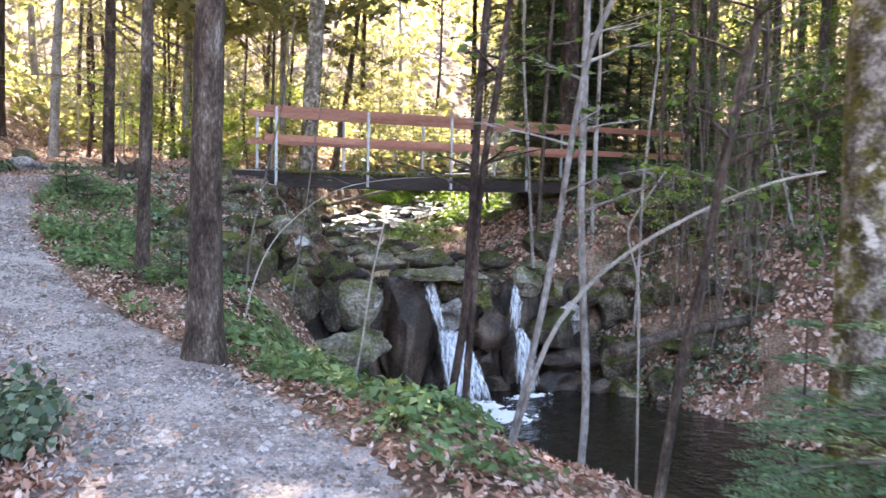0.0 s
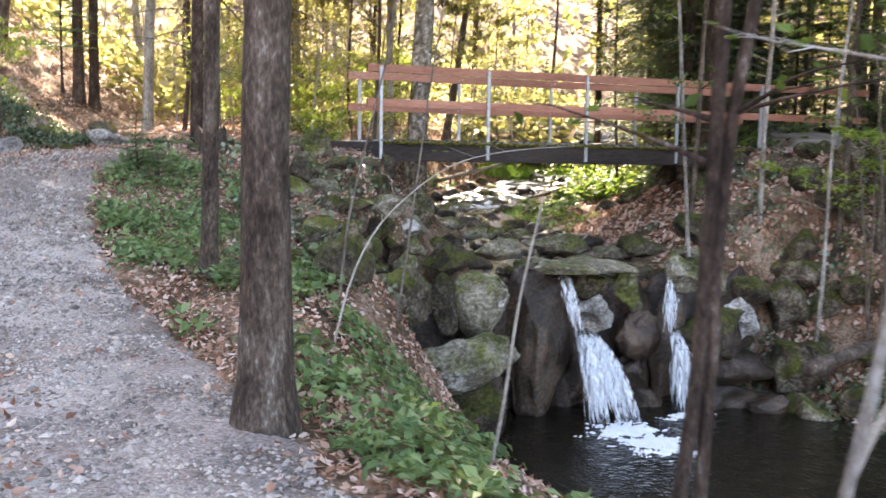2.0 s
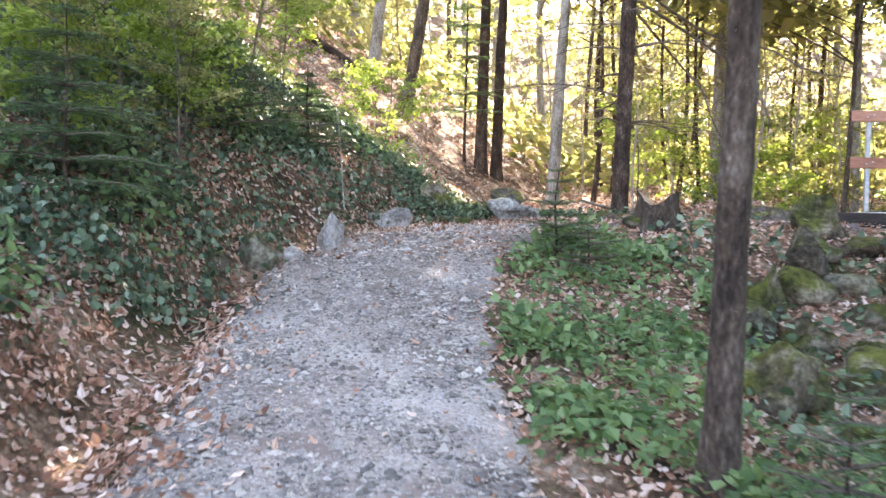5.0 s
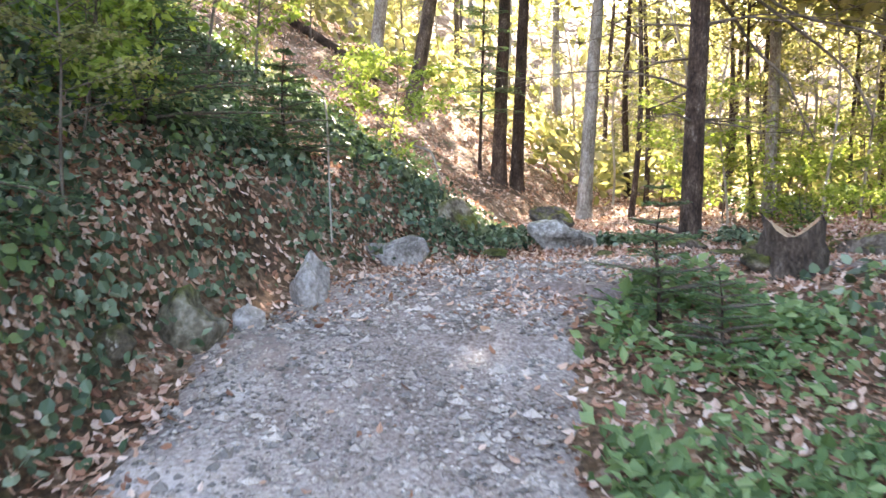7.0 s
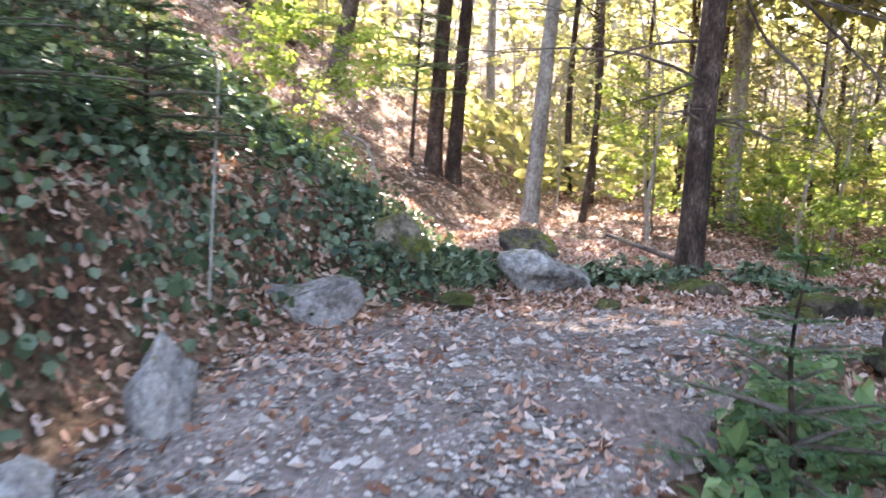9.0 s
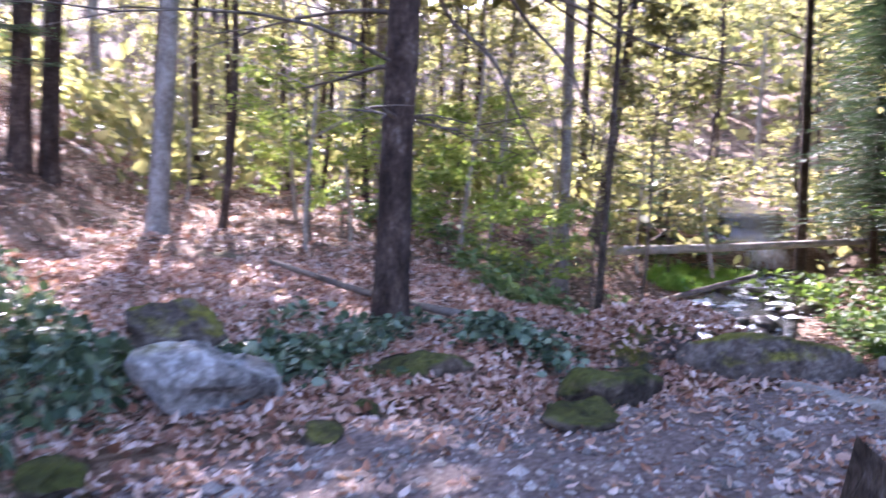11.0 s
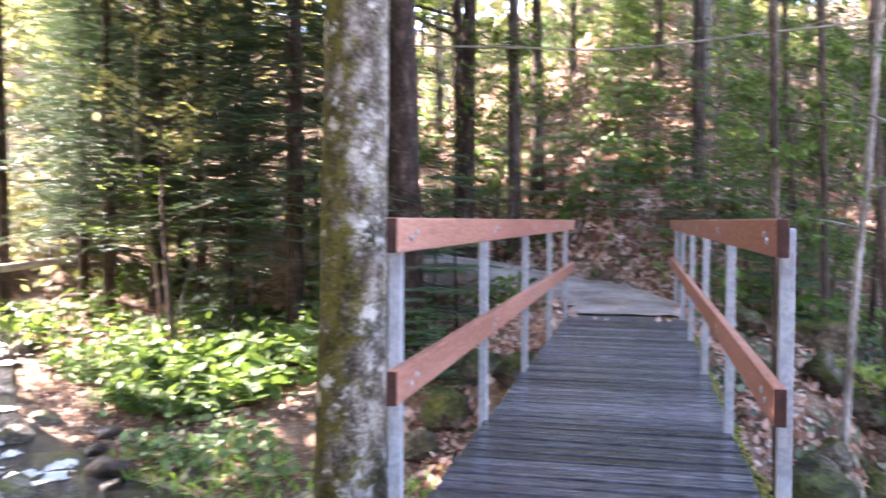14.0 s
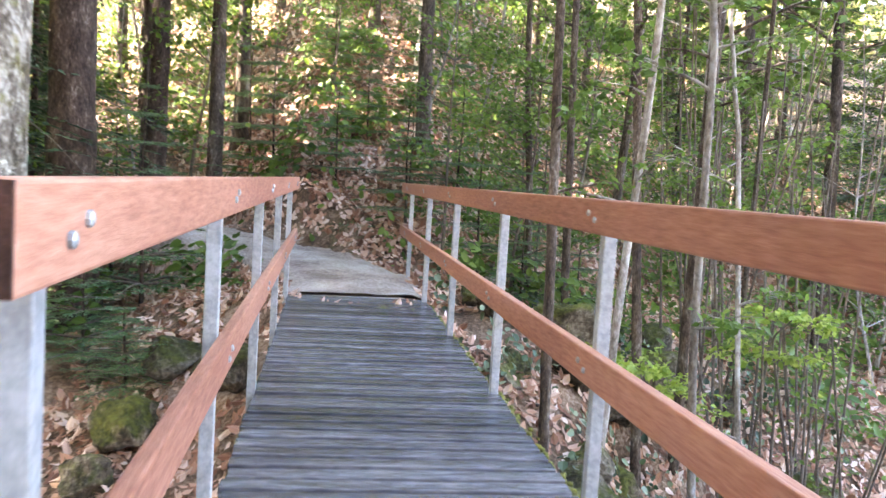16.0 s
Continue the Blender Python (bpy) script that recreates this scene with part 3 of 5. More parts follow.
for y in (14.72, 15.84):
    soup = Soup()
    box(soup, 3.42 if y < 15 else 4.02, 11.34 if y > 15 else 11.62, y - 0.06, y + 0.06, DECK_Z - 0.33, DECK_Z - 0.045, 0.01)
    bridge_part("beam", soup, M_BEAM, "dark timber beam under the deck")
RAILS = ((14.67, 14.71, 13.6, 14.646), (15.885, 15.925, 11.75, 15.949))
for inner, outer, end, at in RAILS:
    for z, name in ((2.845, "top_rail"), (2.335, "lower_rail")):
        soup = Soup()
        box(soup, 3.965, end, inner, outer, z - 0.118, z, 0.006)
        rail = bridge_part(name, soup, M_RAIL, "red-brown stained board")
        soup = Soup()
        box(soup, 3.961, 3.9655, inner + 0.002, outer - 0.002, z - 0.116, z - 0.002)
        bridge_part("end_grain", soup, M_RAIL_END, "dark cut end", rail)
        face = outer if at < 15 else inner
        way = 1 if at < 15 else -1
        for k in range(6):
            x = 4.17 + 1.74 * k
            if x > end:
                continue
            for dx in (-0.035, 0.035):
                soup = Soup()
                tube(soup, [(x + dx, face - 0.004 * way, z - 0.06 + dx * 0.3), (x + dx, face + 0.006 * way, z - 0.06 + dx * 0.3), (x + dx, face + 0.009 * way, z - 0.06 + dx * 0.3)], [0.011, 0.011, 0.006], 8)
                bridge_part("bolt", soup, M_STEEL, "", rail)
    for k in range(6):
        x = 4.17 + 1.74 * k
        if x > end:
            continue
        soup = Soup()
        box(soup, x - 0.023, x + 0.023, at - 0.023, at + 0.023, DECK_Z - 0.3 if x < 11.2 else 1.2, 2.815, 0.004)
        bridge_part("post", soup, M_STEEL, "light grey galvanised steel post")
plank = Soup()
box(plank, -0.0455, 0.0455, -0.655, 0.655, -0.04, 0.0, 0.006)
plank = plank.mesh("plank", M_DECK, False)
rng = np.random.default_rng(4)
for k in range(58):
    ob = part("plank", plank, None, None)
    ob.matrix_basis = pose(4.08 + 0.1255 * k, 15.275 + rng.normal(0, 0.006), DECK_Z + rng.normal(0, 0.0015), rng.normal(0, 0.12), rng.normal(0, 0.3), rng.normal(0, 0.2))
    ob.parent, ob.matrix_parent_inverse = bridge, bridge.matrix_world.inverted()
for x0, x1, y0, label in ((3.66, 4.0, 14.79, "brown concrete sill with a pale weathered top"), (11.36, 11.6, 14.79, "mossy concrete sill at the bridge end")):
    sill = thing("bridge_sill", pose(x0, y0, 0.9), label, "sill")
    for name, z0, z1, out, m, note in (("block", 0.9, DECK_Z - 0.1, 0.0, M_SILL, ""), ("cap", DECK_Z - 0.1, DECK_Z - 0.03, 0.012, M_CONCRETE, "pale worn top slab")):
        soup = Soup()
        box(soup, x0 - out, x1 + (out if x0 < 5 else 0), y0, 15.97 + out, z0, z1, 0.012)
        ob = part(name, soup, m, sill, note, soft=False)
        ob.matrix_parent_inverse = sill.matrix_world.inverted()
soup = Soup()
box(soup, 2.98, 3.12, 14.5, 16.0, 1.2, 1.6, 0.02)
tagged(part("timber_step", soup, M_TWIG_PALE, None, soft=False), "weathered timber step edge before the bridge", "step")


soup = Soup()
rng = np.random.default_rng(12)
for k in range(1500):
    x = rng.uniform(4.2, 11.3)
    if ripple(np.array([x]), np.array([0.0]), 0.9)[0] > rng.normal(-0.3, 0.3):
        v, f = BALLS[1]
        size = rng.uniform(0.008, 0.022)
        soup.add(v * (size * 1.5, size, size * 0.7) + (x, 14.61 + rng.normal(0, 0.018), DECK_Z - 0.045 + rng.normal(0, 0.012)), f)
edge = bridge_part("moss_fringe", soup, M_MOSS, "yellow-green moss along the deck edge", soft=True)
edge["kind"] = "stuff"


# ---- boulders ----
SEED = [100]
LABELS = {"mossy_limestone": "brown-grey boulder grown over with moss", "wet_dark_rock": "dark wet boulder beside the falls", "pale_limestone": "pale grey limestone rock with yellow moss",
          "moss_capped_rock": "dark broken rock with a golden moss ridge", "grey_path_stone": "weathered grey stone set in the path edge",
          "dark_earthy_rock": "dark earthy boulder with moss on top", "tan_limestone": "tan limestone boulder with green moss and pale patches"}


def boulder(place, size, material, group="boulders round the falls", level=4, sharp=0.75):
    SEED[0] += 1
    k = SEED[0]
    return rock("boulder", place, size, material, LABELS[material.name], k, level, (k * 37) % 40 - 20, (k * 53) % 24 - 12, group, sharp)


# the falls and the gully walls
for spot, size, m in (
        ((4.29, 11.75, -1.03), (1.61, 1.00, 0.70), M_ROCK_MIX),
        ((4.55, 11.85, -1.66), (1.13, 0.84, 0.85), M_ROCK_DARK),
        ((5.81, 12.55, -1.17), (1.06, 0.79, 2.59), M_ROCK_WET),
        ((4.93, 12.35, -0.40), (0.99, 0.73, 1.10), M_ROCK_MIX),
        ((3.73, 12.15, -0.36), (0.98, 0.73, 1.01), M_ROCK),
        ((3.22, 11.95, -0.49), (0.85, 0.63, 0.63), M_ROCK_DARK),
        ((4.38, 12.30, -0.43), (0.37, 0.45, 0.88), M_ROCK),
        ((6.53, 12.40, -0.66), (0.77, 0.57, 0.56), M_ROCK_PALE),
        ((6.43, 12.45, 0.01), (1.91, 1.00, 0.28), M_ROCK_MIX),
        ((6.69, 12.70, -0.31), (0.91, 0.68, 0.44), M_ROCK_DARK),
        ((7.18, 12.50, -0.40), (0.52, 0.45, 0.59), M_ROCK_MIX),
        ((8.06, 12.50, -0.17), (0.67, 0.50, 0.60), M_ROCK_MIX),
        ((7.30, 12.40, -0.97), (0.69, 0.51, 0.86), M_ROCK_WET),
        ((7.18, 12.45, -1.56), (0.73, 0.54, 0.75), M_ROCK_WET),
        ((7.35, 12.45, -2.12), (0.74, 0.55, 0.80), M_ROCK_WET),
        ((8.62, 12.30, -0.96), (1.32, 0.98, 0.96), M_ROCK_DARK),
        ((8.82, 12.12, -0.81), (0.61, 0.45, 0.61), M_ROCK_PALE),
        ((8.77, 12.15, -1.49), (1.17, 0.87, 0.53), M_ROCK_WET),
        ((8.68, 12.15, -1.96), (1.33, 0.99, 0.75), M_ROCK_WET),
        ((8.49, 12.75, -0.12), (0.45, 0.45, 0.35), M_ROCK),
        ((8.83, 12.70, -0.41), (0.58, 0.45, 0.49), M_ROCK),
        ((9.38, 12.70, -0.52), (0.79, 0.58, 0.50), M_ROCK_DARK),
        ((10.55, 14.1, 0.46), (1.3, 0.92, 0.86), M_ROCK),
        ((10.49, 12.95, -0.06), (0.91, 0.67, 0.94), M_ROCK_DARK),
        ((10.05, 12.60, -0.71), (0.90, 0.67, 0.81), M_ROCK),
        ((9.84, 11.90, -1.50), (1.33, 0.99, 1.31), M_ROCK),
        ((6.43, 12.75, -1.58), (0.55, 0.45, 2.06), M_ROCK_WET),
        ((8.05, 12.75, -1.51), (0.62, 0.46, 2.54), M_ROCK_WET),
        ((10.77, 12.30, -0.74), (0.90, 0.66, 0.81), M_ROCK),
        ((10.01, 11.00, -1.80), (0.72, 0.53, 0.46), M_ROCK_DARK),
        ((9.02, 11.60, -1.94), (0.64, 0.47, 0.42), M_ROCK_WET),
        ((3.77, 11.60, -1.65), (0.77, 0.57, 0.79), M_ROCK_DARK),
        ((7.87, 13.30, 0.16), (0.79, 0.58, 0.35), M_ROCK),
        ((8.67, 13.20, 0.06), (0.80, 0.59, 0.25), M_ROCK_MIX),
        ((5.51, 13.30, 0.17), (0.92, 0.68, 0.37), M_ROCK_MIX),
        ((4.73, 13.00, 0.07), (0.79, 0.59, 0.40), M_ROCK_DARK),
        ((6.71, 13.80, 0.17), (0.98, 0.73, 0.35), M_ROCK_MIX)):
    boulder(spot, size, m)
for spot, size in (((10.70, 14.0, 1.1), (0.95, 0.7, 0.75)), ((4.6, 14.5, 0.5), (0.7, 1.0, 1.1)), ((4.5, 15.4, 0.6), (0.7, 1.0, 1.2)), ((4.75, 16.2, 0.35), (0.8, 0.8, 0.8))):
    boulder(spot, size, M_ROCK)
for k, (x, w, h) in enumerate(((4.2, 1.3, 2.3), (5.2, 1.4, 2.4), (6.3, 1.5, 2.3), (7.3, 1.4, 2.4), (8.3, 1.5, 2.3), (9.3, 1.5, 2.4))):
    boulder((x, 12.98, -1.32), (w, 0.85, h), M_ROCK_WET)
# the old dry wall beside the path: x, y, z, width, height of each stone
WALL = (
    (2.94, 13.68, 1.27, 0.36, 0.36), (3.32, 13.81, 1.31, 0.46, 0.28), (3.77, 14.12, 1.29, 0.43, 0.34), (4.28, 14.70, 1.28, 0.38, 0.40), (2.97, 13.06, 1.02, 0.46, 0.37),
    (3.34, 13.13, 1.03, 0.36, 0.33), (3.82, 13.59, 1.04, 0.48, 0.30), (2.88, 12.45, 0.82, 0.41, 0.29), (3.30, 12.65, 0.83, 0.46, 0.25), (3.87, 13.26, 0.78, 0.48, 0.31),
    (4.51, 14.19, 0.72, 0.35, 0.38), (2.70, 11.94, 0.60, 0.32, 0.31), (3.11, 12.29, 0.60, 0.43, 0.26), (3.63, 12.79, 0.54, 0.49, 0.33), (4.27, 13.53, 0.47, 0.49, 0.38),
    (2.52, 10.94, 0.47, 0.26, 0.29), (2.83, 11.20, 0.45, 0.32, 0.26), (3.42, 12.47, 0.31, 0.31, 0.33), (3.81, 12.83, 0.27, 0.36, 0.36), (4.27, 13.29, 0.23, 0.38, 0.34),
    (4.86, 13.96, 0.16, 0.44, 0.37), (2.28, 10.22, 0.35, 0.25, 0.26), (2.55, 10.25, 0.35, 0.36, 0.24), (3.45, 12.44, 0.09, 0.49, 0.27), (4.02, 12.91, 0.03, 0.50, 0.28),
    (4.66, 13.43, -0.07, 0.56, 0.35))
for k, (x, y, z, w, h) in enumerate(WALL):
    boulder((x, y, z), (w * 1.1, 0.42, h * 1.1), (M_ROCK, M_ROCK_DARK, M_ROCK, M_ROCK_DARK, M_ROCK_MIX)[k % 5], "stones of the old wall", 3, 0.95)
for k, (x, y) in enumerate(((2.5, 11.2), (2.55, 12.9), (3.1, 10.6), (2.2, 12.6), (2.6, 11.6), (3.3, 11.8), (3.5, 11.0), (2.5, 9.9), (2.3, 10.4), (2.8, 10.7), (1.9, 11.0), (3.2, 11.4), (1.95, 12.2), (2.3, 11.95), (3.15, 14.4), (2.7, 13.3))):
    boulder((x, y, ground_z(x, y) + 0.08), (0.45 + 0.12 * (k % 3), 0.45, 0.38 + 0.1 * (k % 4)), M_ROCK, "stones of the old wall", 3, 0.95)
# beside the path
for spot, size, m in (((-1.68, 12.86, 1.16), (0.42, 0.34, 0.44), M_ROCK_MIX), ((-1.26, 13.68, 1.32), (0.32, 0.3, 0.46), M_STONE), ((-1.46, 13.14, 1.18), (0.2, 0.18, 0.2), M_STONE), ((-1.02, 15.25, 1.52), (0.58, 0.42, 0.42), M_STONE),
                      ((-0.63, 16.25, 1.76), (0.42, 0.36, 0.44), M_ROCK), ((0.66, 15.95, 1.52), (0.2, 0.2, 0.14), M_ROCK_DARK), ((-1.88, 12.4, 1.1), (0.26, 0.24, 0.28), M_ROCK), ((2.02, 16.1, 1.57), (0.5, 0.36, 0.3), M_ROCK_DARK),
                      ((1.34, 16.75, 1.6), (0.56, 0.42, 0.26), M_ROCK_DARK), ((0.9, 16.2, 1.53), (0.16, 0.14, 0.13), M_ROCK_DARK), ((-0.25, 15.75, 1.52), (0.24, 0.2, 0.18), M_ROCK), ((1.71, 15.78, 1.54), (0.5, 0.36, 0.24), M_ROCK_DARK),
                      ((2.6, 16.6, 1.5), (0.5, 0.4, 0.2), M_ROCK), ((3.71, 21.05, 1.35), (0.4, 0.32, 0.3), M_ROCK), ((1.5, 14.3, 1.5), (0.34, 0.3, 0.24), M_ROCK)):
    boulder(spot, size, m, "stones beside the path", 4, 0.85)
rock("boulder", (3.22, 16.22, 1.56), (1.05, 0.6, 0.5), M_ROCK_RIDGE, "dark broken rock with a golden moss ridge", 15, 4, -25, 4, "stones beside the path", 0.45)
pale = boulder((0.31, 16.42, 1.68), (0.64, 0.44, 0.4), M_ROCK_PALE, "stones beside the path", 4, 1.0)
pale["label"] = "pitted white limestone rock with a mossy top"
boulder((0.22, 16.62, 1.86), (0.4, 0.32, 0.28), M_ROCK_RIDGE, "stones beside the path")
# east end of the bridge and the bank below it
rng = np.random.default_rng(8)
for x, y, s in ((10.5, 16.4, 0.8), (10.9, 16.9, 0.6), (10.2, 17.1, 0.7), (11.3, 17.6, 0.5), (10.1, 15.8, 0.8), (10.6, 14.9, 0.9), (10.3, 15.3, 0.8), (9.6, 17.3, 0.5), (10.9, 13.2, 0.7), (11.3, 12.6, 0.6), (10.8, 11.9, 0.7), (10.4, 11.2, 0.6), (11.5, 13.9, 0.5)):
    boulder((x, y, ground_z(x, y) + 0.1), (s, s * 0.85, s * 0.7), M_ROCK, "mossy stones under the east bank")
for k, (x, y) in enumerate(((9.4, 11.3), (9.9, 10.9), (10.6, 10.6), (11.2, 11.3), (11.8, 12.0), (11.0, 12.9), (10.5, 12.7), (9.7, 13.4), (11.7, 13.1), (12.2, 12.7), (11.5, 10.3), (12.1, 11.0), (9.2, 13.6), (10.0, 14.6), (12.6, 11.8), (11.9, 14.0))):
    s = (0.9, 0.6, 0.75, 0.5)[k % 4]
    boulder((x, y, ground_z(x, y) + 0.14 * s), (s * 1.1, s * 0.9, s * 0.8), M_ROCK, "mossy stones under the east bank")
# creek stones: singly near the bridge, the small ones together
rubble, wet = Soup(), Soup()
for k in range(150):
    y = rng.uniform(12.9, 27) if k < 110 else rng.uniform(12.9, 16.5)
    x = float(stream_x(y)) + rng.normal(0, 0.75) * float(stream_half(y))
    s = rng.uniform(0.16, 0.62)
    boulder((x, y, float(stream_z(y)) + 0.02 + 0.1 * s), (s, s * rng.uniform(0.7, 1.2), s * rng.uniform(0.45, 0.7)), (M_ROCK_WET, M_ROCK_WET, M_ROCK, M_ROCK_MIX)[k % 4], "stones in the creek", 3)
shapes = [rock_soup((1, 1, 0.6), 900 + k, 1) for k in range(6)]
for k in range(2600):
    y = rng.uniform(12.7, 28) if k < 1900 else rng.uniform(5, 11.8)
    x = float(stream_x(y)) + rng.normal(0, 0.95) * float(stream_half(y)) * (1.0 if k < 1900 else 1.1)
    s = rng.uniform(0.03, 0.1)
    sh = shapes[k % 6]
    a = rng.uniform(0, 6.28)
    v = sh.verts[0] * s @ np.array([[np.cos(a), np.sin(a), 0], [-np.sin(a), np.cos(a), 0], [0, 0, 1]])
    (rubble if k % 2 else wet).add(v + (x, y, ground_z(x, y) + 0.2 * s), sh.faces)
tagged(part("creek_pebbles", rubble, M_PEBBLE, None), "grey pebbles along the creek bed", "pebbles", kind="stuff")
tagged(part("wet_pebbles", wet, M_ROCK_WET, None), "dark wet pebbles in the creek", "pebbles", kind="stuff")

# ---- the falls ----
waterfall((6.02, 12.25, -0.1), (6.2, 12.05, -0.9), 0.2, 0.12, 90, 1, "thin film of water over a dark rock")
waterfall((6.26, 12.05, -0.86), (6.55, 11.62, -2.0), 0.26, 0.8, 780, 2, "white water fanning out into the pool")
waterfall((7.72, 12.3, -0.22), (7.62, 12.05, -0.95), 0.08, 0.16, 110, 3, "narrow white fall between the boulders")
waterfall((7.66, 12.05, -0.9), (7.78, 11.8, -2.0), 0.16, 0.44, 260, 5, "narrow white fall between the boulders")
waterfall((15.7, 28.6, 1.95), (15.7, 28.3, 1.15), 1.2, 1.4, 500, 4, "small cascade across the upper creek")
foam = Soup()
froth(foam, 6.5, 11.35, 0.75, 0.55, POOL_Z, 1)
froth(foam, 6.6, 10.75, 0.7, 0.6, POOL_Z, 2, 0.018, -0.9)
froth(foam, 7.65, 11.68, 0.55, 0.2, POOL_Z, 3, 0.018)
tagged(part("foam", foam, M_FOAM_GLINT, None), "white foam where the falls hit the pool", "foam", kind="stuff")
# white flakes on the creek: riffles, standing in for bright sky reflections
riffle_glints, rng = Soup(), np.random.default_rng(91)
for k in range(120):
    y = rng.uniform(20.5, 28.2)
    x = float(stream_x(y)) + rng.uniform(-0.8, 0.8) * float(stream_half(y))
    size = rng.uniform(0.1, 0.3)
    froth(riffle_glints, x, y, size * 1.1, size * 0.7, float(stream_z(y)) + 0.06, 400 + k, 0.022, rng.uniform(-0.5, 0.5))
tagged(part("riffles", riffle_glints, M_FOAM_GLINT, None), "white flakes for riffles and sky reflections on the creek", "riffles", kind="stuff")


# ---- trees ----
def bent(height, lean, sway, n, rng):
    """The middle line of a stem."""
    s = np.linspace(0, 1, n)
    a, b = rng.uniform(0, 6.28, 2)
    x = lean[0] * height * s + sway * (np.sin(3.0 * s + a) - np.sin(a)) + 0.35 * sway * (np.sin(9 * s + b) - np.sin(b))
    y = lean[1] * height * s + sway * (np.sin(2.6 * s + b) - np.sin(b)) + 0.35 * sway * (np.sin(8 * s + a) - np.sin(a))
    return np.stack([x, y, s * height], -1)


def trunk_soup(height, radius, rng, lean=(0, 0), sway=0.1, flare=1.6, sides=14, top=0.25, sink=0.25):
    n = max(int(height * 3), 10)
    line = bent(height, lean, sway, n, rng)
    s = line[:, 2]
    r = radius * (1 - (1 - top) * s / height) * (1 + (flare - 1) * np.exp(-s / (radius * 2.2)))
    line = np.vstack([line[0] - (0, 0, sink), line])
    r = np.r_[r[0] * 1.15, r]
    soup = Soup()
    tube(soup, line, r, sides, 0.035, rng)
    return soup, line


def limbs(soup, line, rng, count, low, high, length, rise, radius, leafs=None, droop=0.0, per=0, size=0.1, spread=0.35, flat=0.5):
    """Branches off a stem between two fractions of its height; leaves scattered about their outer parts."""
    at, way, face, sizes = [], [], [], []
    n = len(line)
    for _ in range(count):
        f = rng.uniform(low, high)
        base = line[1 + int(f * (n - 2))]
        turn = rng.uniform(0, 2 * np.pi)
        reach = length * rng.uniform(0.5, 1.15) * (1.15 - 0.6 * (f - low) / max(high - low, 1e-6))
        s = np.linspace(0, 1, 7)
        bend = turn + np.cumsum(rng.normal(0, 0.12, 7))
        p = base + np.stack([np.cos(bend) * s * reach, np.sin(bend) * s * reach, s * reach * rise * rng.uniform(0.6, 1.3) - droop * reach * s ** 2], -1)
        tube(soup, p, radius * (1 - 0.85 * s) * rng.uniform(0.7, 1.2), 5, cap=False)
        for _ in range(3):
            q = p[int(rng.integers(2, 6))]
            tw = turn + rng.uniform(-1.1, 1.1)
            tip = q + np.array([np.cos(tw), np.sin(tw), rise * 0.6 - droop * 0.5]) * reach * rng.uniform(0.25, 0.5)
            mid = (q + tip) / 2 + rng.normal(0, 0.03 * reach, 3)
            tube(soup, [q, mid, tip], radius * np.array([0.35, 0.25, 0.08]), 4, cap=False)
            if per:
                k = per // 4
                u = rng.uniform(0, 1.15, (k, 1))
                at.append(q + (tip - q) * u + rng.normal(0, spread * reach * 0.25, (k, 3)) * (1, 1, flat))
        if per:
            k = per // 4
            u = rng.uniform(0.35, 1.1, k)
            at.append(np.stack([np.interp(u, s, p[:, c]) for c in range(3)], -1) + rng.normal(0, spread * reach * 0.25, (k, 3)) * (1, 1, flat))
    if per:
        at = np.concatenate(at)
        k = len(at)
        way = rng.normal(size=(k, 3)) * (1, 1, 0.5) - (0, 0, 0.3)
        face = rng.normal(size=(k, 3)) * 0.6 + (0, 0, 1)
        length = size * rng.uniform(0.6, 1.3, k)
        leaves(leafs, at, way, face, length, length * rng.uniform(0.55, 0.75, k))


def fir_sprays(soup, wood, line, rng, count, low, high, length, droop, needle, radius=0.012, twigs=9):
    """Fir or spruce branches: a stem with side twigs, each clad in needles."""
    n = len(line)
    at, way = [], []
    for k in range(count):
        f = low + (high - low) * (k + rng.uniform(0, 1)) / count
        base = line[1 + int(f * (n - 2))]
        turn = k * 2.4 + rng.uniform(-0.5, 0.5)
        reach = length * (1.08 - f) / (1.08 - low) * rng.uniform(0.75, 1.15)
        s = np.linspace(0, 1, 6)
        out = np.array([np.cos(turn), np.sin(turn), 0])
        p = base + out * (s * reach)[:, None] + np.array([0, 0, 1.0]) * (0.25 * s * reach - droop * reach * s ** 1.7)[:, None]
        tube(wood, p, radius * (1 - 0.8 * s) * (0.4 + reach / length), 4, cap=False)
        side = np.array([-out[1], out[0], 0])
        for q in range(twigs):
            u = (q + 1) / (twigs + 0.5)
            root = np.array([np.interp(u, s, p[:, c]) for c in range(3)])
            for sign in (-1, 1):
                tl = reach * 0.42 * (1.1 - u) * rng.uniform(0.8, 1.2) + 0.05 * reach
                tdir = unit(out * 0.75 + side * sign + (0, 0, -0.35 * droop + rng.normal(0, 0.12)))
                m = max(int(tl / (needle * 0.55)), 2)
                v = np.linspace(0.05, 1, m)[:, None]
                pts = root + tdir * tl * v
                for s2 in (-1, 1):
                    at.append(pts)
                    way.append(np.tile(tdir * 0.9 + np.cross(tdir, (0, 0, 1)) * s2 * 0.8, (m, 1)) + rng.normal(0, 0.15, (m, 3)))
    at, way = np.concatenate(at), np.concatenate(way)
    k = len(at)
    leaves(soup, at, way, rng.normal(0, 0.35, (k, 3)) + (0, 0, 1), needle * rng.uniform(0.8, 1.25, k), needle * 0.32)


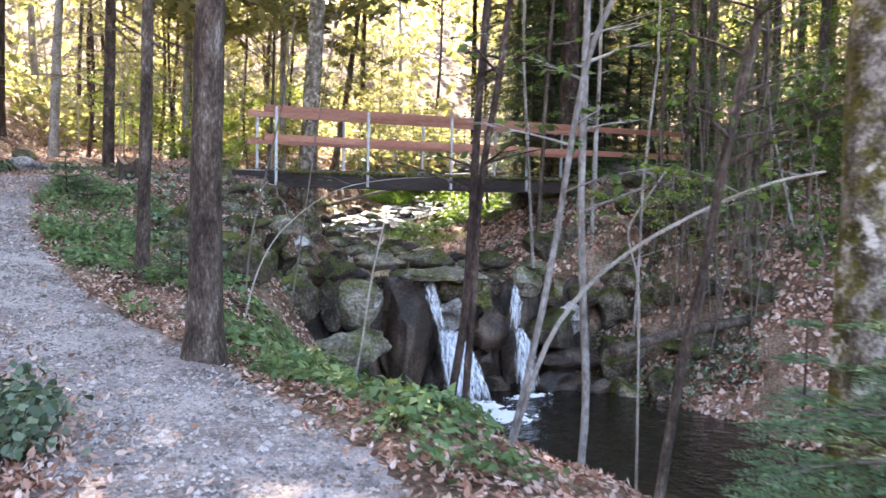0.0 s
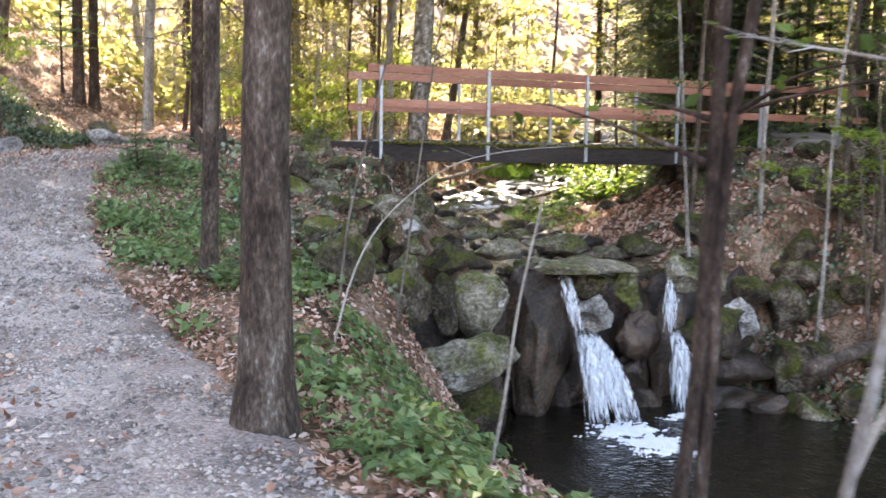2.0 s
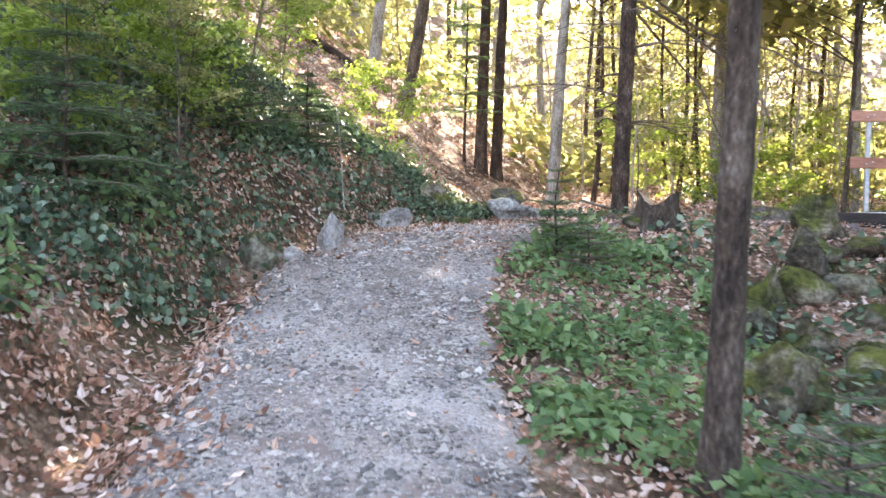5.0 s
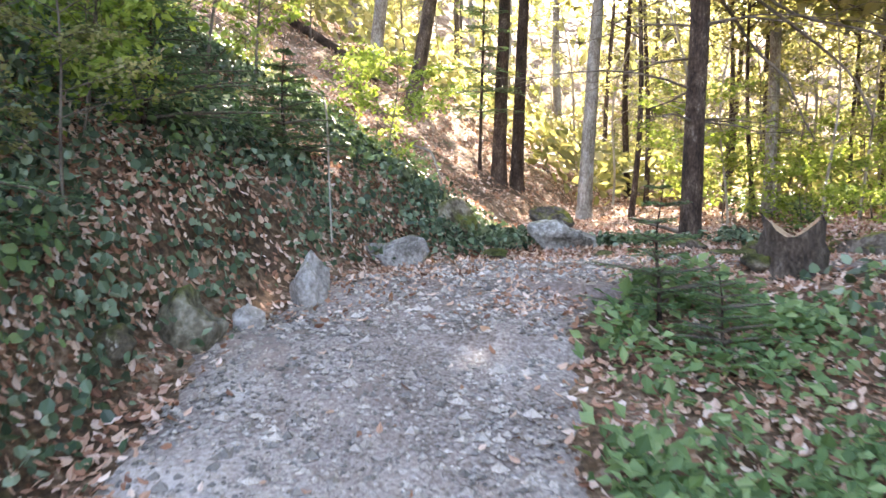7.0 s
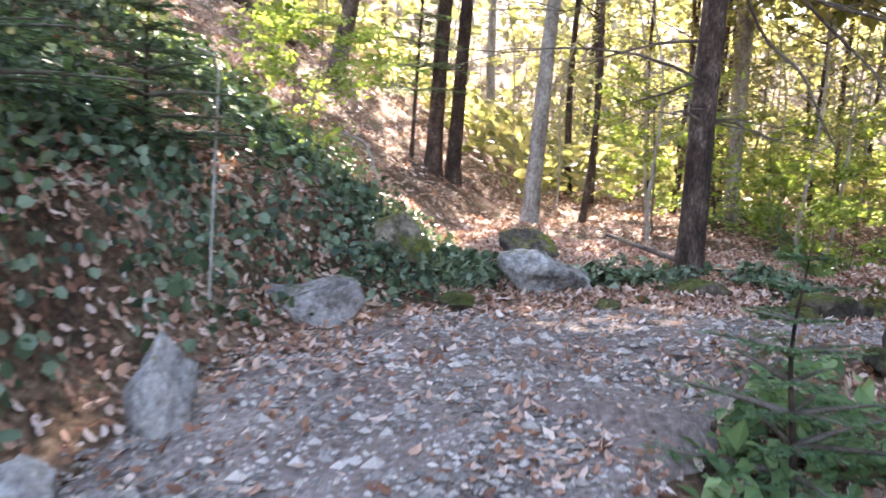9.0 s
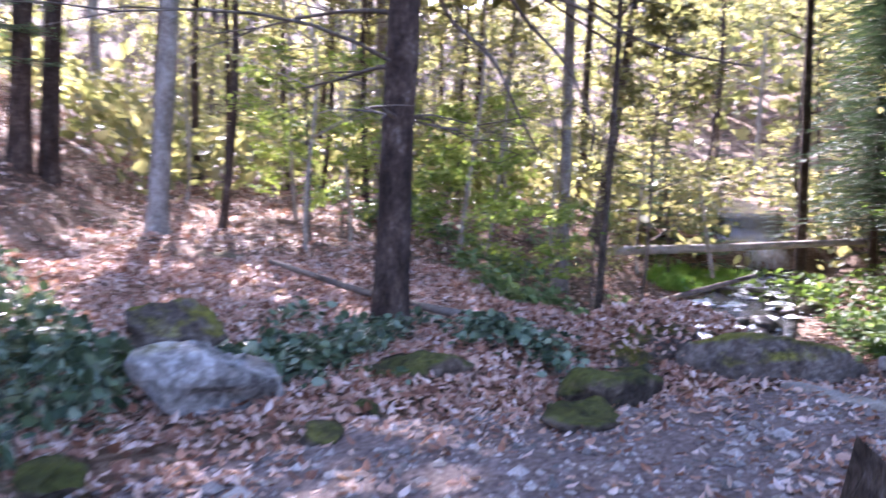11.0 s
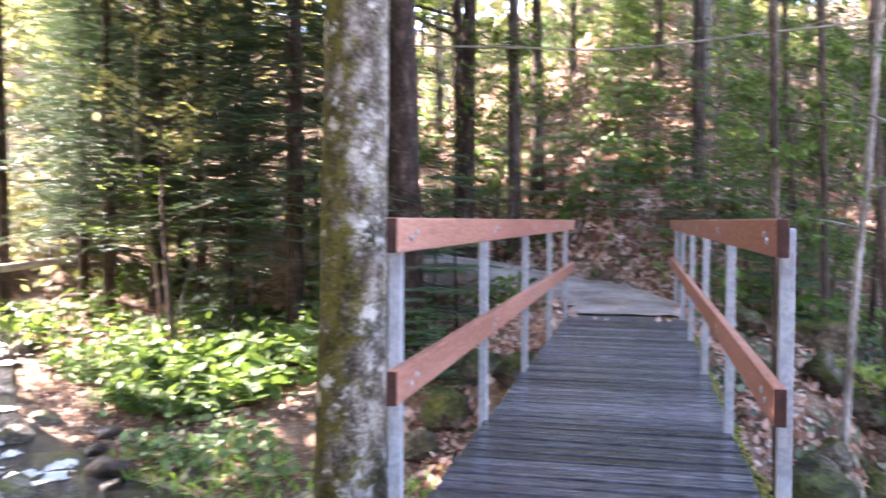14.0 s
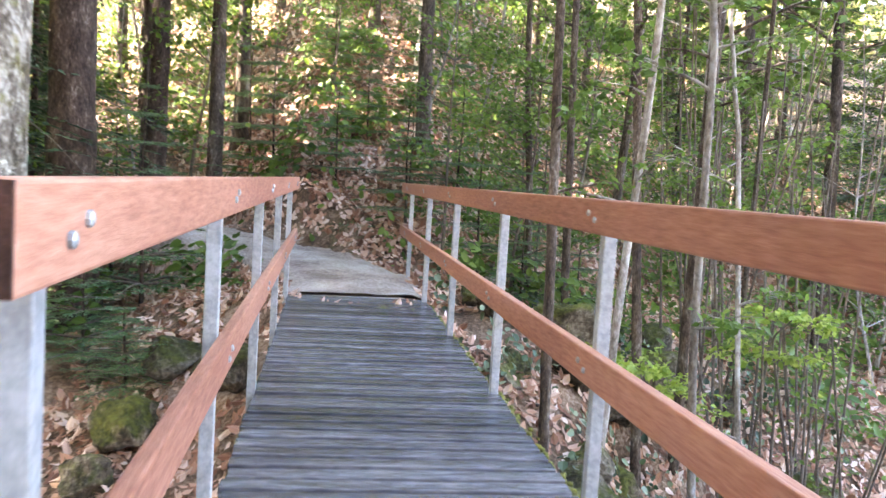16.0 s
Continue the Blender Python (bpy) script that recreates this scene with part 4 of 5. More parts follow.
def tree(place, height, radius, bark, leaf, label, seed, lean=(0, 0), sway=0.1, flare=1.6, crown_from=0.5, crown=True, count=26, reach=3.2, per=90, size=0.2, dead=0, category="tree", sides=14, dead_droop=0.3, top=0.25, split=False):
    rng = np.random.default_rng(seed)
    ob = thing("tree", pose(*place), label, category)
    trunk, line = trunk_soup(height, radius, rng, lean, sway, flare, sides, top)
    part("trunk", trunk, bark, ob)
    wood, leafs = Soup(), Soup()
    if dead:
        for _ in range(dead):
            wood = Soup()
            limbs(wood, line, rng, 1, 0.1, 0.4, 1.7, 0.25, 0.016, droop=dead_droop)
            part("dead_branch", wood, M_TWIG, ob, "thin bare dead branch")
    if crown:
        if split:
            for k in range(count):
                wood = Soup()
                f = crown_from + (0.97 - crown_from) * k / count
                limbs(wood, line, rng, 1, f, f + (0.97 - crown_from) / count, reach * (1.15 - 0.6 * k / count), 0.55, radius * 0.35, leafs, 0.1, per, size)
                part("limb", wood, bark, ob)
        else:
            wood = Soup()
            limbs(wood, line, rng, count, crown_from, 0.97, reach, 0.55, radius * 0.35, leafs, 0.1, per, size)
            part("crown_wood", wood, bark, ob)["kind"] = "stuff"
        part("crown", leafs, leaf, ob, soft=False)["kind"] = "stuff"
    return ob


def fir(place, height, label, seed, needle=0.03, length=0.5, count=40, droop=0.25, low=0.08, radius=0.02, leaf=None, twigs=9, category="fir", lean=(0, 0)):
    rng = np.random.default_rng(seed)
    ob = thing("fir_tree", pose(*place), label, category)
    trunk, line = trunk_soup(height, radius, rng, lean, 0.02, 1.3, 8, 0.1, 0.15)
    part("trunk", trunk, M_BARK_DARK, ob)
    wood, green = Soup(), Soup()
    fir_sprays(green, wood, line, rng, count, low, 0.99, length, droop, needle, twigs=twigs)
    part("branch_wood", wood, M_TWIG, ob)["kind"] = "stuff"
    part("foliage", green, leaf or M_NEEDLE, ob, soft=False)["kind"] = "stuff"
    return ob


def on(x, y, sink=0.03):
    return (x, y, ground_z(x, y) - sink)


# trees beside the path, with broad high crowns that shade it
BROAD = dict(split=True, count=48, reach=5.2, per=115, size=0.36)
tree(on(1.28, 6.36), 13, 0.125, M_BARK, M_SPRING, "straight young tree with cracked grey-brown bark beside the path", 11, (0.012, 0.004), 0.05, 1.5, 0.55, **BROAD)
tree(on(1.27, 9.75), 12, 0.075, M_BARK, M_SPRING, "slim tree with knotty grey bark beside the path", 12, (0.02, 0.0), 0.04, 1.4, 0.6, **BROAD)
tree(on(1.72, 18.0), 15, 0.115, M_BARK_DARK, M_SPRING, "dark conifer trunk with thin dead branches", 13, (0.006, 0.0), 0.04, 1.2, 0.55, dead=40, dead_droop=0.35, **BROAD)
tree(on(0.98, 23.9), 14, 0.13, M_BARK_PALE, M_SPRING, "smooth grey beech trunk on the leafy slope", 14, (0.04, 0.0), 0.06, 1.3, 0.5, **BROAD)
tree(on(-0.55, 24.6), 14, 0.13, M_BARK_DARK, M_SPRING, "dark trunk in a pair on the slope", 15, (0.0, 0.0), 0.05, 1.3, 0.5)
tree(on(-0.22, 24.9), 14, 0.12, M_BARK_DARK, M_SPRING, "dark trunk in a pair on the slope", 16, (0.03, 0.0), 0.05, 1.3, 0.5)
tree(on(4.5, 25.3), 14, 0.12, M_BARK_PALE, M_SPRING, "smooth grey beech trunk behind the path", 17, (0.015, 0.0), 0.05, 1.3, 0.5, **BROAD)
tree((5.3, 16.52, 0.75), 15, 0.185, M_BARK_MOSSY, M_SHADE_LEAF, "thick pale tree with mossy flaking bark beside the bridge", 18, (0.055, 0.01), 0.03, 1.5, 0.5, sides=20, top=0.4, **BROAD)
tree((3.45, 2.35, ground_z(3.45, 2.35) - 0.1), 13, 0.17, M_BARK_MOSSY, M_SHADE_LEAF, "thick tree with lichen-covered bark above the pool", 19, (0.0, 0.0), 0.03, 1.4, 0.5, sides=20, **BROAD)


# ---- saplings, sticks, stumps and small firs near the path ----
def smooth_line(points, n=24):
    points = np.asarray(points, float)
    s = np.linspace(0, 1, len(points))
    u = np.linspace(0, 1, n)
    line = np.stack([np.interp(u, s, points[:, c]) for c in range(3)], -1)
    for _ in range(3):
        line[1:-1] = (line[:-2] + 2 * line[1:-1] + line[2:]) / 4
    return line


def sapling(points, r0, r1, material, label, seed, twigs=0, leaf=None, per=0, category="sapling", grow=0.0, second=None):
    rng = np.random.default_rng(seed)
    base = Vector(points[0])
    ob = thing("sapling", Matrix.Translation(base), label, category)
    line = smooth_line(np.asarray(points) - np.array(base))
    if grow:
        way = unit(line[-1] - line[-6])
        more = line[-1] + way * np.linspace(0.3, grow, 12)[:, None] + np.cumsum(rng.normal(0, 0.03, (12, 3)), 0)
        line = np.vstack([line, more])
    soup = Soup()
    tube(soup, np.vstack([line[0] - (0, 0, 0.2), line]), np.r_[r0 * 1.2, np.linspace(r0, r1, len(line))], 8, 0.06, rng)
    part("stem", soup, material, ob)
    if twigs:
        leafs = Soup()
        for k in range(twigs):
            wood = Soup()
            limbs(wood, line, rng, 1, 0.3, 0.98, 0.7, 0.4, r1 * 0.6, leafs, 0.1, per, 0.075)
            part("twig", wood, material, ob)
        if per:
            part("foliage", leafs, leaf, ob, soft=False)["kind"] = "stuff"
    return ob


sapling([(2.43, 4.69, -0.6), (2.59, 4.77, 0.07), (2.72, 4.85, 0.55), (2.77, 4.88, 1.35), (2.82, 4.91, 2.12), (2.87, 4.93, 2.69)], 0.03, 0.024, M_BARK_DARK, "dark mossy twin stem above the pool", 1, 8, M_SHADE_LEAF, 8, grow=3.5)
sapling([(2.62, 4.71, -0.5), (2.76, 4.83, 0.55), (2.81, 4.87, 1.39), (2.93, 4.86, 2.12), (3.01, 4.86, 2.69)], 0.027, 0.02, M_BARK_DARK, "dark mossy twin stem above the pool", 2, 8, M_SHADE_LEAF, 8, grow=3.5)
sapling([(3.33, 4.34, -0.65), (3.39, 4.36, 0.05), (3.36, 4.46, 1.18), (3.4, 4.52, 2.23), (3.42, 4.54, 2.68)], 0.027, 0.02, M_BARK_PALE, "thin grey sapling on the bank", 3, 10, M_SHADE_LEAF, 8, grow=3.5)
sapling([(2.65, 4.25, -0.5), (2.86, 4.21, 0.42), (2.99, 4.19, 1.12), (3.09, 4.19, 1.82), (3.19, 4.18, 2.31), (3.32, 4.14, 2.6)], 0.022, 0.015, M_BARK_PALE, "thin grey sapling leaning over the pool", 4, 8, M_SHADE_LEAF, 8, grow=2.5)
sapling([(2.76, 4.41, -0.5), (3.02, 4.35, 0.45), (3.37, 4.31, 0.85), (3.84, 4.32, 1.11), (4.36, 4.3, 1.33), (4.95, 4.24, 1.53), (5.41, 4.23, 1.6)], 0.018, 0.01, M_TWIG_PALE, "pale bent stem reaching across the pool", 5, 8, M_SHADE_LEAF, 10)
sapling([(3.45, 3.73, -0.7), (3.57, 3.72, 0.18), (3.73, 3.69, 0.97), (3.87, 3.68, 1.73), (4.0, 3.65, 2.32), (4.07, 3.64, 2.59)], 0.032, 0.024, M_BARK, "mossy leaning sapling on the bank", 6, 12, M_SHADE_LEAF, 12, grow=3)
sapling([(2.33, 6.1, -0.5), (2.45, 6.08, 0.11), (2.52, 6.08, 0.65), (2.64, 6.06, 1.22)], 0.012, 0.006, M_TWIG_PALE, "thin pale upright stick on the bank", 7)
sapling([(3.62, 4.1, -0.7), (3.64, 4.17, 0.82), (3.56, 4.24, 1.17), (3.81, 4.15, 1.56)], 0.009, 0.005, M_TWIG_PALE, "thin crooked pale twig on the bank", 8, 4, M_SHADE_LEAF, 8)
sapling([(1.9, 7.8, -0.1), (2.15, 8.35, 0.42), (2.57, 9.07, 0.85), (3.2, 9.7, 1.2), (3.85, 10.39, 1.43), (4.9, 11.2, 1.56), (6.0, 12.0, 1.62)], 0.01, 0.005, M_TWIG_PALE, "pale arching stem beside the path", 9, 5, M_SHADE_LEAF, 6)
sapling([(2.3, 9.3, -0.1), (2.5, 9.8, 0.8), (2.9, 10.5, 1.7), (3.3, 11.2, 2.6), (3.6, 11.8, 3.6)], 0.014, 0.008, M_TWIG, "thin dark leaning stem before the wall", 10, 5, grow=2)
sapling([(2.9, 9.6, -0.3), (3.3, 10.3, 0.9), (3.7, 11, 2.2), (4.2, 11.8, 3.6)], 0.012, 0.007, M_TWIG, "thin dark leaning stem before the wall", 11, 5, grow=2)
# saplings beyond the bridge's south rail
for k, (x, y, r) in enumerate(((9.2, 13.9, 0.045), (10.0, 13.2, 0.04), (10.9, 12.5, 0.055), (11.2, 12.0, 0.06), (8.6, 12.9, 0.035), (12.4, 12.9, 0.05), (13.2, 12.2, 0.06), (9.9, 11.8, 0.03), (12.0, 11.0, 0.035), (14.2, 12.9, 0.05))):
    z = ground_z(x, y)
    lx, ly = (0.06, -0.03, 0.1, 0.0, -0.05)[k % 5], (0.02, -0.06, 0.05, -0.02, 0.08)[k % 5]
    sapling([(x, y, z), (x + lx * 1.5, y + ly, z + 1.5), (x + lx * 2.5, y + ly * 3, z + 3.2), (x + lx * 5, y + ly * 4, z + 5.2)], r, r * 0.6, M_BARK_PALE if k % 3 == 1 else M_BARK, "slim pale sapling below the bridge", 20 + k, 12, M_SHADE_LEAF, 28, grow=4)
for k in range(34):
    rng = np.random.default_rng(300 + k)
    x, y = rng.uniform(10.2, 12.4), rng.uniform(9.7, 11.9)
    z = ground_z(x, y)
    way = rng.normal(0, 0.35, 2)
    sapling([(x, y, z), (x + way[0] * 0.5, y + way[1] * 0.5, z + 1.5), (x + way[0] * 1.6, y + way[1] * 1.6, z + 3.6 + rng.uniform(0, 1.4))], 0.018, 0.008, M_TWIG, "thin hazel shoot in a thicket", 140 + k, 5, M_SHADE_LEAF, 10, "shrub")
# a low leafy spray hangs beside the south rail
sapling([(11.0, 10.8, -0.1), (10.9, 11.1, 1.0), (10.6, 11.4, 1.6), (10.1, 11.5, 1.85)], 0.02, 0.006, M_TWIG, "hazel branch with bright young leaves", 61, 12, M_FRESH, 60, "shrub")
sapling([(11.2, 12.0, 0.2), (11.0, 12.3, 0.8), (10.5, 12.7, 1.3), (10.0, 12.8, 1.35)], 0.02, 0.006, M_TWIG, "hazel branch with bright young leaves", 62, 12, M_FRESH, 48, "shrub")
sapling([(13.0, 18.4, 5.3), (11.4, 16.8, 4.9), (11.02, 16.27, 4.79), (11.01, 15.6, 4.73), (11.0, 14.8, 4.76), (11.0, 13.9, 4.85), (11.2, 12.1, 5.0)], 0.014, 0.01, M_TWIG_PALE, "long pale bare branch between the trees", 63, 4, None, 0, "branch")
# dead boughs of the dark conifer
for k, pts in enumerate(([(1.75, 18.0, 4.9), (3.2, 19.9, 4.55), (4.14, 19.64, 4.32), (4.31, 19.14, 3.98), (4.5, 18.63, 3.75), (4.75, 18.06, 3.6)], [(1.75, 18.0, 4.6), (2.76, 19.63, 4.05), (2.99, 19.07, 3.62), (3.07, 18.81, 3.16), (3.2, 18.65, 2.82)],
                         [(1.75, 18.0, 4.7), (3.51, 19.56, 4.1), (3.78, 19.26, 3.71), (3.96, 19.03, 3.16), (3.93, 19.05, 2.89)])):
    sapling(pts, 0.022, 0.008, M_TWIG, "long bare dead bough of a conifer", 70 + k, 9, None, 0, "branch")


def log(points, r0, r1, material, label, seed):
    soup = Soup()
    rng = np.random.default_rng(seed)
    line = smooth_line(points, 16)
    tube(soup, line, np.linspace(r0, r1, 16), 10, 0.05, rng)
    return tagged(part("log", soup, material, None), label, "log")


log([(9.4, 26.9, 1.72), (12.2, 26.3, 1.85), (15.4, 25.5, 2.08)], 0.1, 0.07, M_TWIG_PALE, "pale fallen log lying across the creek", 1)
log([(8.3, 24.1, 0.88), (9.35, 24.0, 1.16), (10.6, 23.7, 1.5)], 0.06, 0.035, M_TWIG, "dark dead branch lying over the creek", 2)
log([(11.44, 25.62, 1.3), (11.3, 25.8, 2.5), (11.22, 25.93, 3.35)], 0.035, 0.02, M_TWIG_PALE, "pale broken stick standing by the creek", 3)
log([(8.0, 9.9, -0.95), (9.6, 10.3, -0.8), (12.4, 10.2, -0.55)], 0.085, 0.075, M_BARK, "mossy fallen log on the pool bank", 4)
log([(-5.1, 26.4, ground_z(-5.1, 26.4) + 0.12), (-3.97, 26.5, ground_z(-3.97, 26.5) + 0.12), (-3.2, 26.5, ground_z(-3.2, 26.5) + 0.1)], 0.1, 0.08, M_BARK_DARK, "dark fallen branch on the hillside", 6)
log([(1.9, 6.9, -0.06), (2.5, 7.6, -0.3), (2.75, 8.4, -0.55), (3.0, 9.2, -0.85)], 0.035, 0.025, M_BARK_MOSSY, "mossy stick lying down the bank", 7)
log([(1.75, 6.6, 0.0), (2.3, 6.5, -0.25), (3.3, 6.9, -0.95)], 0.03, 0.02, M_TWIG, "thin dead stick lying on the bank", 8)
log([(2.6, 18.1, 1.62), (2.0, 18.9, 1.72), (1.3, 19.5, 1.95)], 0.035, 0.02, M_TWIG, "dead branch lying among the leaves", 9)
for k, pts in enumerate(([(-2.41, 17.67, 3.2), (-1.82, 16.19, 2.9), (-1.55, 15.19, 2.3), (-1.3, 14.3, 1.6)], [(-1.2, 17.5, 2.6), (-0.95, 17.0, 2.5), (-0.8, 16.6, 2.15)])):
    log(pts, 0.011, 0.006, M_TWIG_PALE, "thin pale vine hanging down the slope", 20 + k)


def stump(place, radius, height, seed):
    rng = np.random.default_rng(seed)
    ob = thing("tree_stump", pose(*place), "broken old tree stump with pale cut top", "stump")
    soup, ring = Soup(), np.arange(18) * 2 * np.pi / 18
    jag = 1 + 0.22 * np.cos(2 * ring + 0.6) + 0.1 * rng.uniform(-1, 1, 18)
    rows = []
    for u in np.linspace(0, 1, 7):
        r = radius * (1.15 - 0.12 * u + 0.3 * (1 - u) ** 3) * (1 + 0.12 * np.sin(5 * ring + 1) + 0.05 * rng.normal(size=18))
        rows.append(np.stack([r * np.cos(ring), r * np.sin(ring), height * u * (1 + (jag - 1) * u)], -1))
    soup.add(np.concatenate(rows), [[i * 18 + j, i * 18 + (j + 1) % 18, (i + 1) * 18 + (j + 1) % 18, (i + 1) * 18 + j] for i in range(6) for j in range(18)])
    part("bark", soup, M_BARK, ob)
    top = Soup()
    inner = rows[-1] * (0.93, 0.93, 1) - (0, 0, 0.02)
    top.add(np.vstack([inner, [[0, 0, height * 0.8]]]), [[j, (j + 1) % 18, 18] for j in range(18)])
    part("cut_top", top, M_WOOD_CUT, ob, "pale splintered wood")


stump(on(1.68, 14.3), 0.17, 0.34, 3)
# the mossy root mound by the bend
mound = rock("root_mound", (2.95, 16.95, 1.5), (1.05, 0.7, 0.75), M_ROCK_RIDGE, "earthy root mound covered with moss and leaves", 71, 4, 20, 8, sharp=0.8)
mound["category"] = "mound"

rng = np.random.default_rng(72)
cover = Soup()
k = 1500
a, r = rng.uniform(0, 6.28, k), np.sqrt(rng.uniform(0, 1, k))
x, y = 3.0 + 0.62 * r * np.cos(a), 16.92 + 0.42 * r * np.sin(a)
z = np.maximum(1.5 + 0.36 * np.sqrt(1 - 0.85 * r ** 2), land(x, y) + 0.01) + rng.uniform(-0.03, 0.05, k)
leaves(cover, np.stack([x, y, z], -1), rng.normal(size=(k, 3)) * (1, 1, 0.5), rng.normal(0, 0.5, (k, 3)) + (0, -0.3, 1), 0.042, 0.027, 0.2, True, 0.3)
litter = part("leaf_cover", cover, M_LITTER, mound, "dry brown leaves caught on the mound", False)
litter["kind"], litter.matrix_parent_inverse = "stuff", mound.matrix_basis.inverted()
fir(on(0.72, 13.4), 0.85, "small young fir beside the path", 1, 0.028, 0.5, 34, 0.1, 0.1, 0.014, M_NEEDLE_YOUNG, 7)
fir(on(0.98, 13.0), 0.5, "small young fir beside the path", 2, 0.028, 0.45, 26, 0.1, 0.1, 0.012, M_NEEDLE_YOUNG, 7)
fir(on(1.62, 9.3), 0.75, "small young fir beside the path", 3, 0.028, 0.42, 28, 0.15, 0.1, 0.012, M_NEEDLE_YOUNG, 7)
fir(on(1.5, 7.6), 0.65, "small young fir under the trees", 4, 0.028, 0.3, 26, 0.15, 0.1, 0.01, M_NEEDLE_YOUNG, 7)
fir(on(-2.45, 13.9), 1.15, "young fir on the ivy slope", 5, 0.035, 0.85, 46, 0.15, 0.15, 0.02, M_NEEDLE_YOUNG, 8)
fir(on(-2.6, 11.6), 1.5, "young fir with drooping branches on the slope", 6, 0.035, 0.95, 46, 0.3, 0.15, 0.02, M_NEEDLE_YOUNG, 8)
fir(on(-1.9, 15.2), 1.0, "young fir on the ivy slope", 8, 0.035, 0.7, 40, 0.2, 0.1, 0.02, M_NEEDLE_YOUNG, 8)
fir(on(3.0, 1.8), 1.55, "young fir beside a thick trunk", 9, 0.045, 1.05, 50, 0.3, 0.2, 0.02, M_NEEDLE_YOUNG, 9)
fir(on(3.9, 2.7), 1.0, "young fir on the pool bank", 10, 0.04, 0.7, 40, 0.3, 0.1, 0.02, M_NEEDLE_YOUNG, 9)
fir(on(4.0, 3.2), 1.9, "young fir on the pool bank", 14, 0.04, 0.65, 46, 0.3, 0.15, 0.02, M_NEEDLE_YOUNG, 9)
fir(on(-0.9, 24.5), 5.5, "slim young spruce on the slope", 11, 0.07, 0.9, 60, 0.3, 0.2, 0.035, M_NEEDLE_YOUNG, 8)
fir(on(10.9, 17.3), 0.9, "small green fir by the creek", 12, 0.04, 0.7, 36, 0.2, 0.1, 0.02, M_NEEDLE_YOUNG, 8)
fir(on(11.8, 17.9), 1.2, "small green fir by the creek", 13, 0.04, 0.8, 36, 0.2, 0.1, 0.02, M_NEEDLE_YOUNG, 8)
# grey trees up the creek bank and beyond the bridge
tree(on(7.1, 24.3), 12, 0.1, M_BARK_PALE, M_SPRING, "grey tree on the creek bank", 81, (0.03, 0), 0.1, 1.4, 0.5, **BROAD)
tree(on(5.85, 21.55), 11, 0.05, M_BARK, M_SPRING, "thin tree on the creek bank", 82, (0.02, 0), 0.1, 1.3, 0.35, **BROAD)
tree(on(9.6, 27.0), 13, 0.12, M_BARK, M_SPRING, "leaning tree on the creek bank", 83, (0.18, 0), 0.1, 1.3, 0.5, **BROAD)
tree(on(13.0, 18.4), 15, 0.28, M_BARK_DARK, M_SHADE_LEAF, "thick dark ivy-clad tree beyond the creek", 84, (0, 0), 0.05, 1.4, 0.45, sides=18, **BROAD)
tree(on(17.0, 18.3), 15, 0.17, M_BARK_DARK, M_SHADE_LEAF, "dark straight trunk beyond the bridge", 85, (0, 0), 0.05, 1.3, 0.45, **BROAD)
tree(on(17.0, 17.4), 14, 0.13, M_BARK, M_SHADE_LEAF, "leafy trunk beyond the bridge", 86, (0.01, 0), 0.08, 1.3, 0.45, **BROAD)
tree(on(21.0, 13.8), 14, 0.16, M_BARK_PALE, M_SHADE_LEAF, "pale brown trunk on the east hill", 87, (0, 0), 0.08, 1.4, 0.45)
# two trees added only so that their crowns block sun over the creek
tree(on(14.6, 26.4), 16, 0.12, M_BARK_DARK, M_SHADE_LEAF, "added dark tree whose crown shades the creek bank", 92, (0.0, 0.0), 0.05, 1.3, 0.5, **BROAD)
tree(on(12.4, 31.6), 16, 0.12, M_BARK, M_SPRING, "added tall tree whose crown shades the creek", 93, (0.0, 0.0), 0.05, 1.3, 0.5, **BROAD)
tree(on(-4.6, 14.5), 12, 0.1, M_BARK_PALE, M_SPRING, "pale leaning trunk on the west hill", 88, (0.12, 0), 0.1, 1.3, 0.5)
tree(on(-6.0, 13.6), 14, 0.26, M_BARK_DARK, M_SHADE_LEAF, "thick dark trunk on the west hill", 89, (-0.03, 0), 0.05, 1.3, 0.6, count=16, reach=2.0, per=30)
tree(on(-3.4, 27.0), 14, 0.15, M_BARK_PALE, M_SPRING, "sunlit leaning trunk on the west hill", 90, (0.1, 0), 0.06, 1.3, 0.5)
tree(on(-2.4, 26.0), 14, 0.15, M_BARK, M_SPRING, "leaning trunk on the west hill", 91, (0.14, 0), 0.06, 1.3, 0.5)


# ---- the woods around ----
def scatter(rng, n, x0, x1, y0, y1, gap, keep):
    out = []
    for _ in range(n * 30):
        x, y = rng.uniform(x0, x1), rng.uniform(y0, y1)
        if keep(x, y) and all((x - a) ** 2 + (y - b) ** 2 > gap * gap for a, b in out):
            out.append((x, y))
            if len(out) == n:
                break
    return out


def clear(x, y, path_gap=1.6, water_gap=0.6):
    d = min(float(near_trail(np.array([x]), np.array([y]), tr)[0][0]) for tr in (TRAIL, TRAIL_EAST))
    return d > path_gap and abs(x - float(stream_x(y))) > float(stream_half(y)) + water_gap


rng = np.random.default_rng(77)
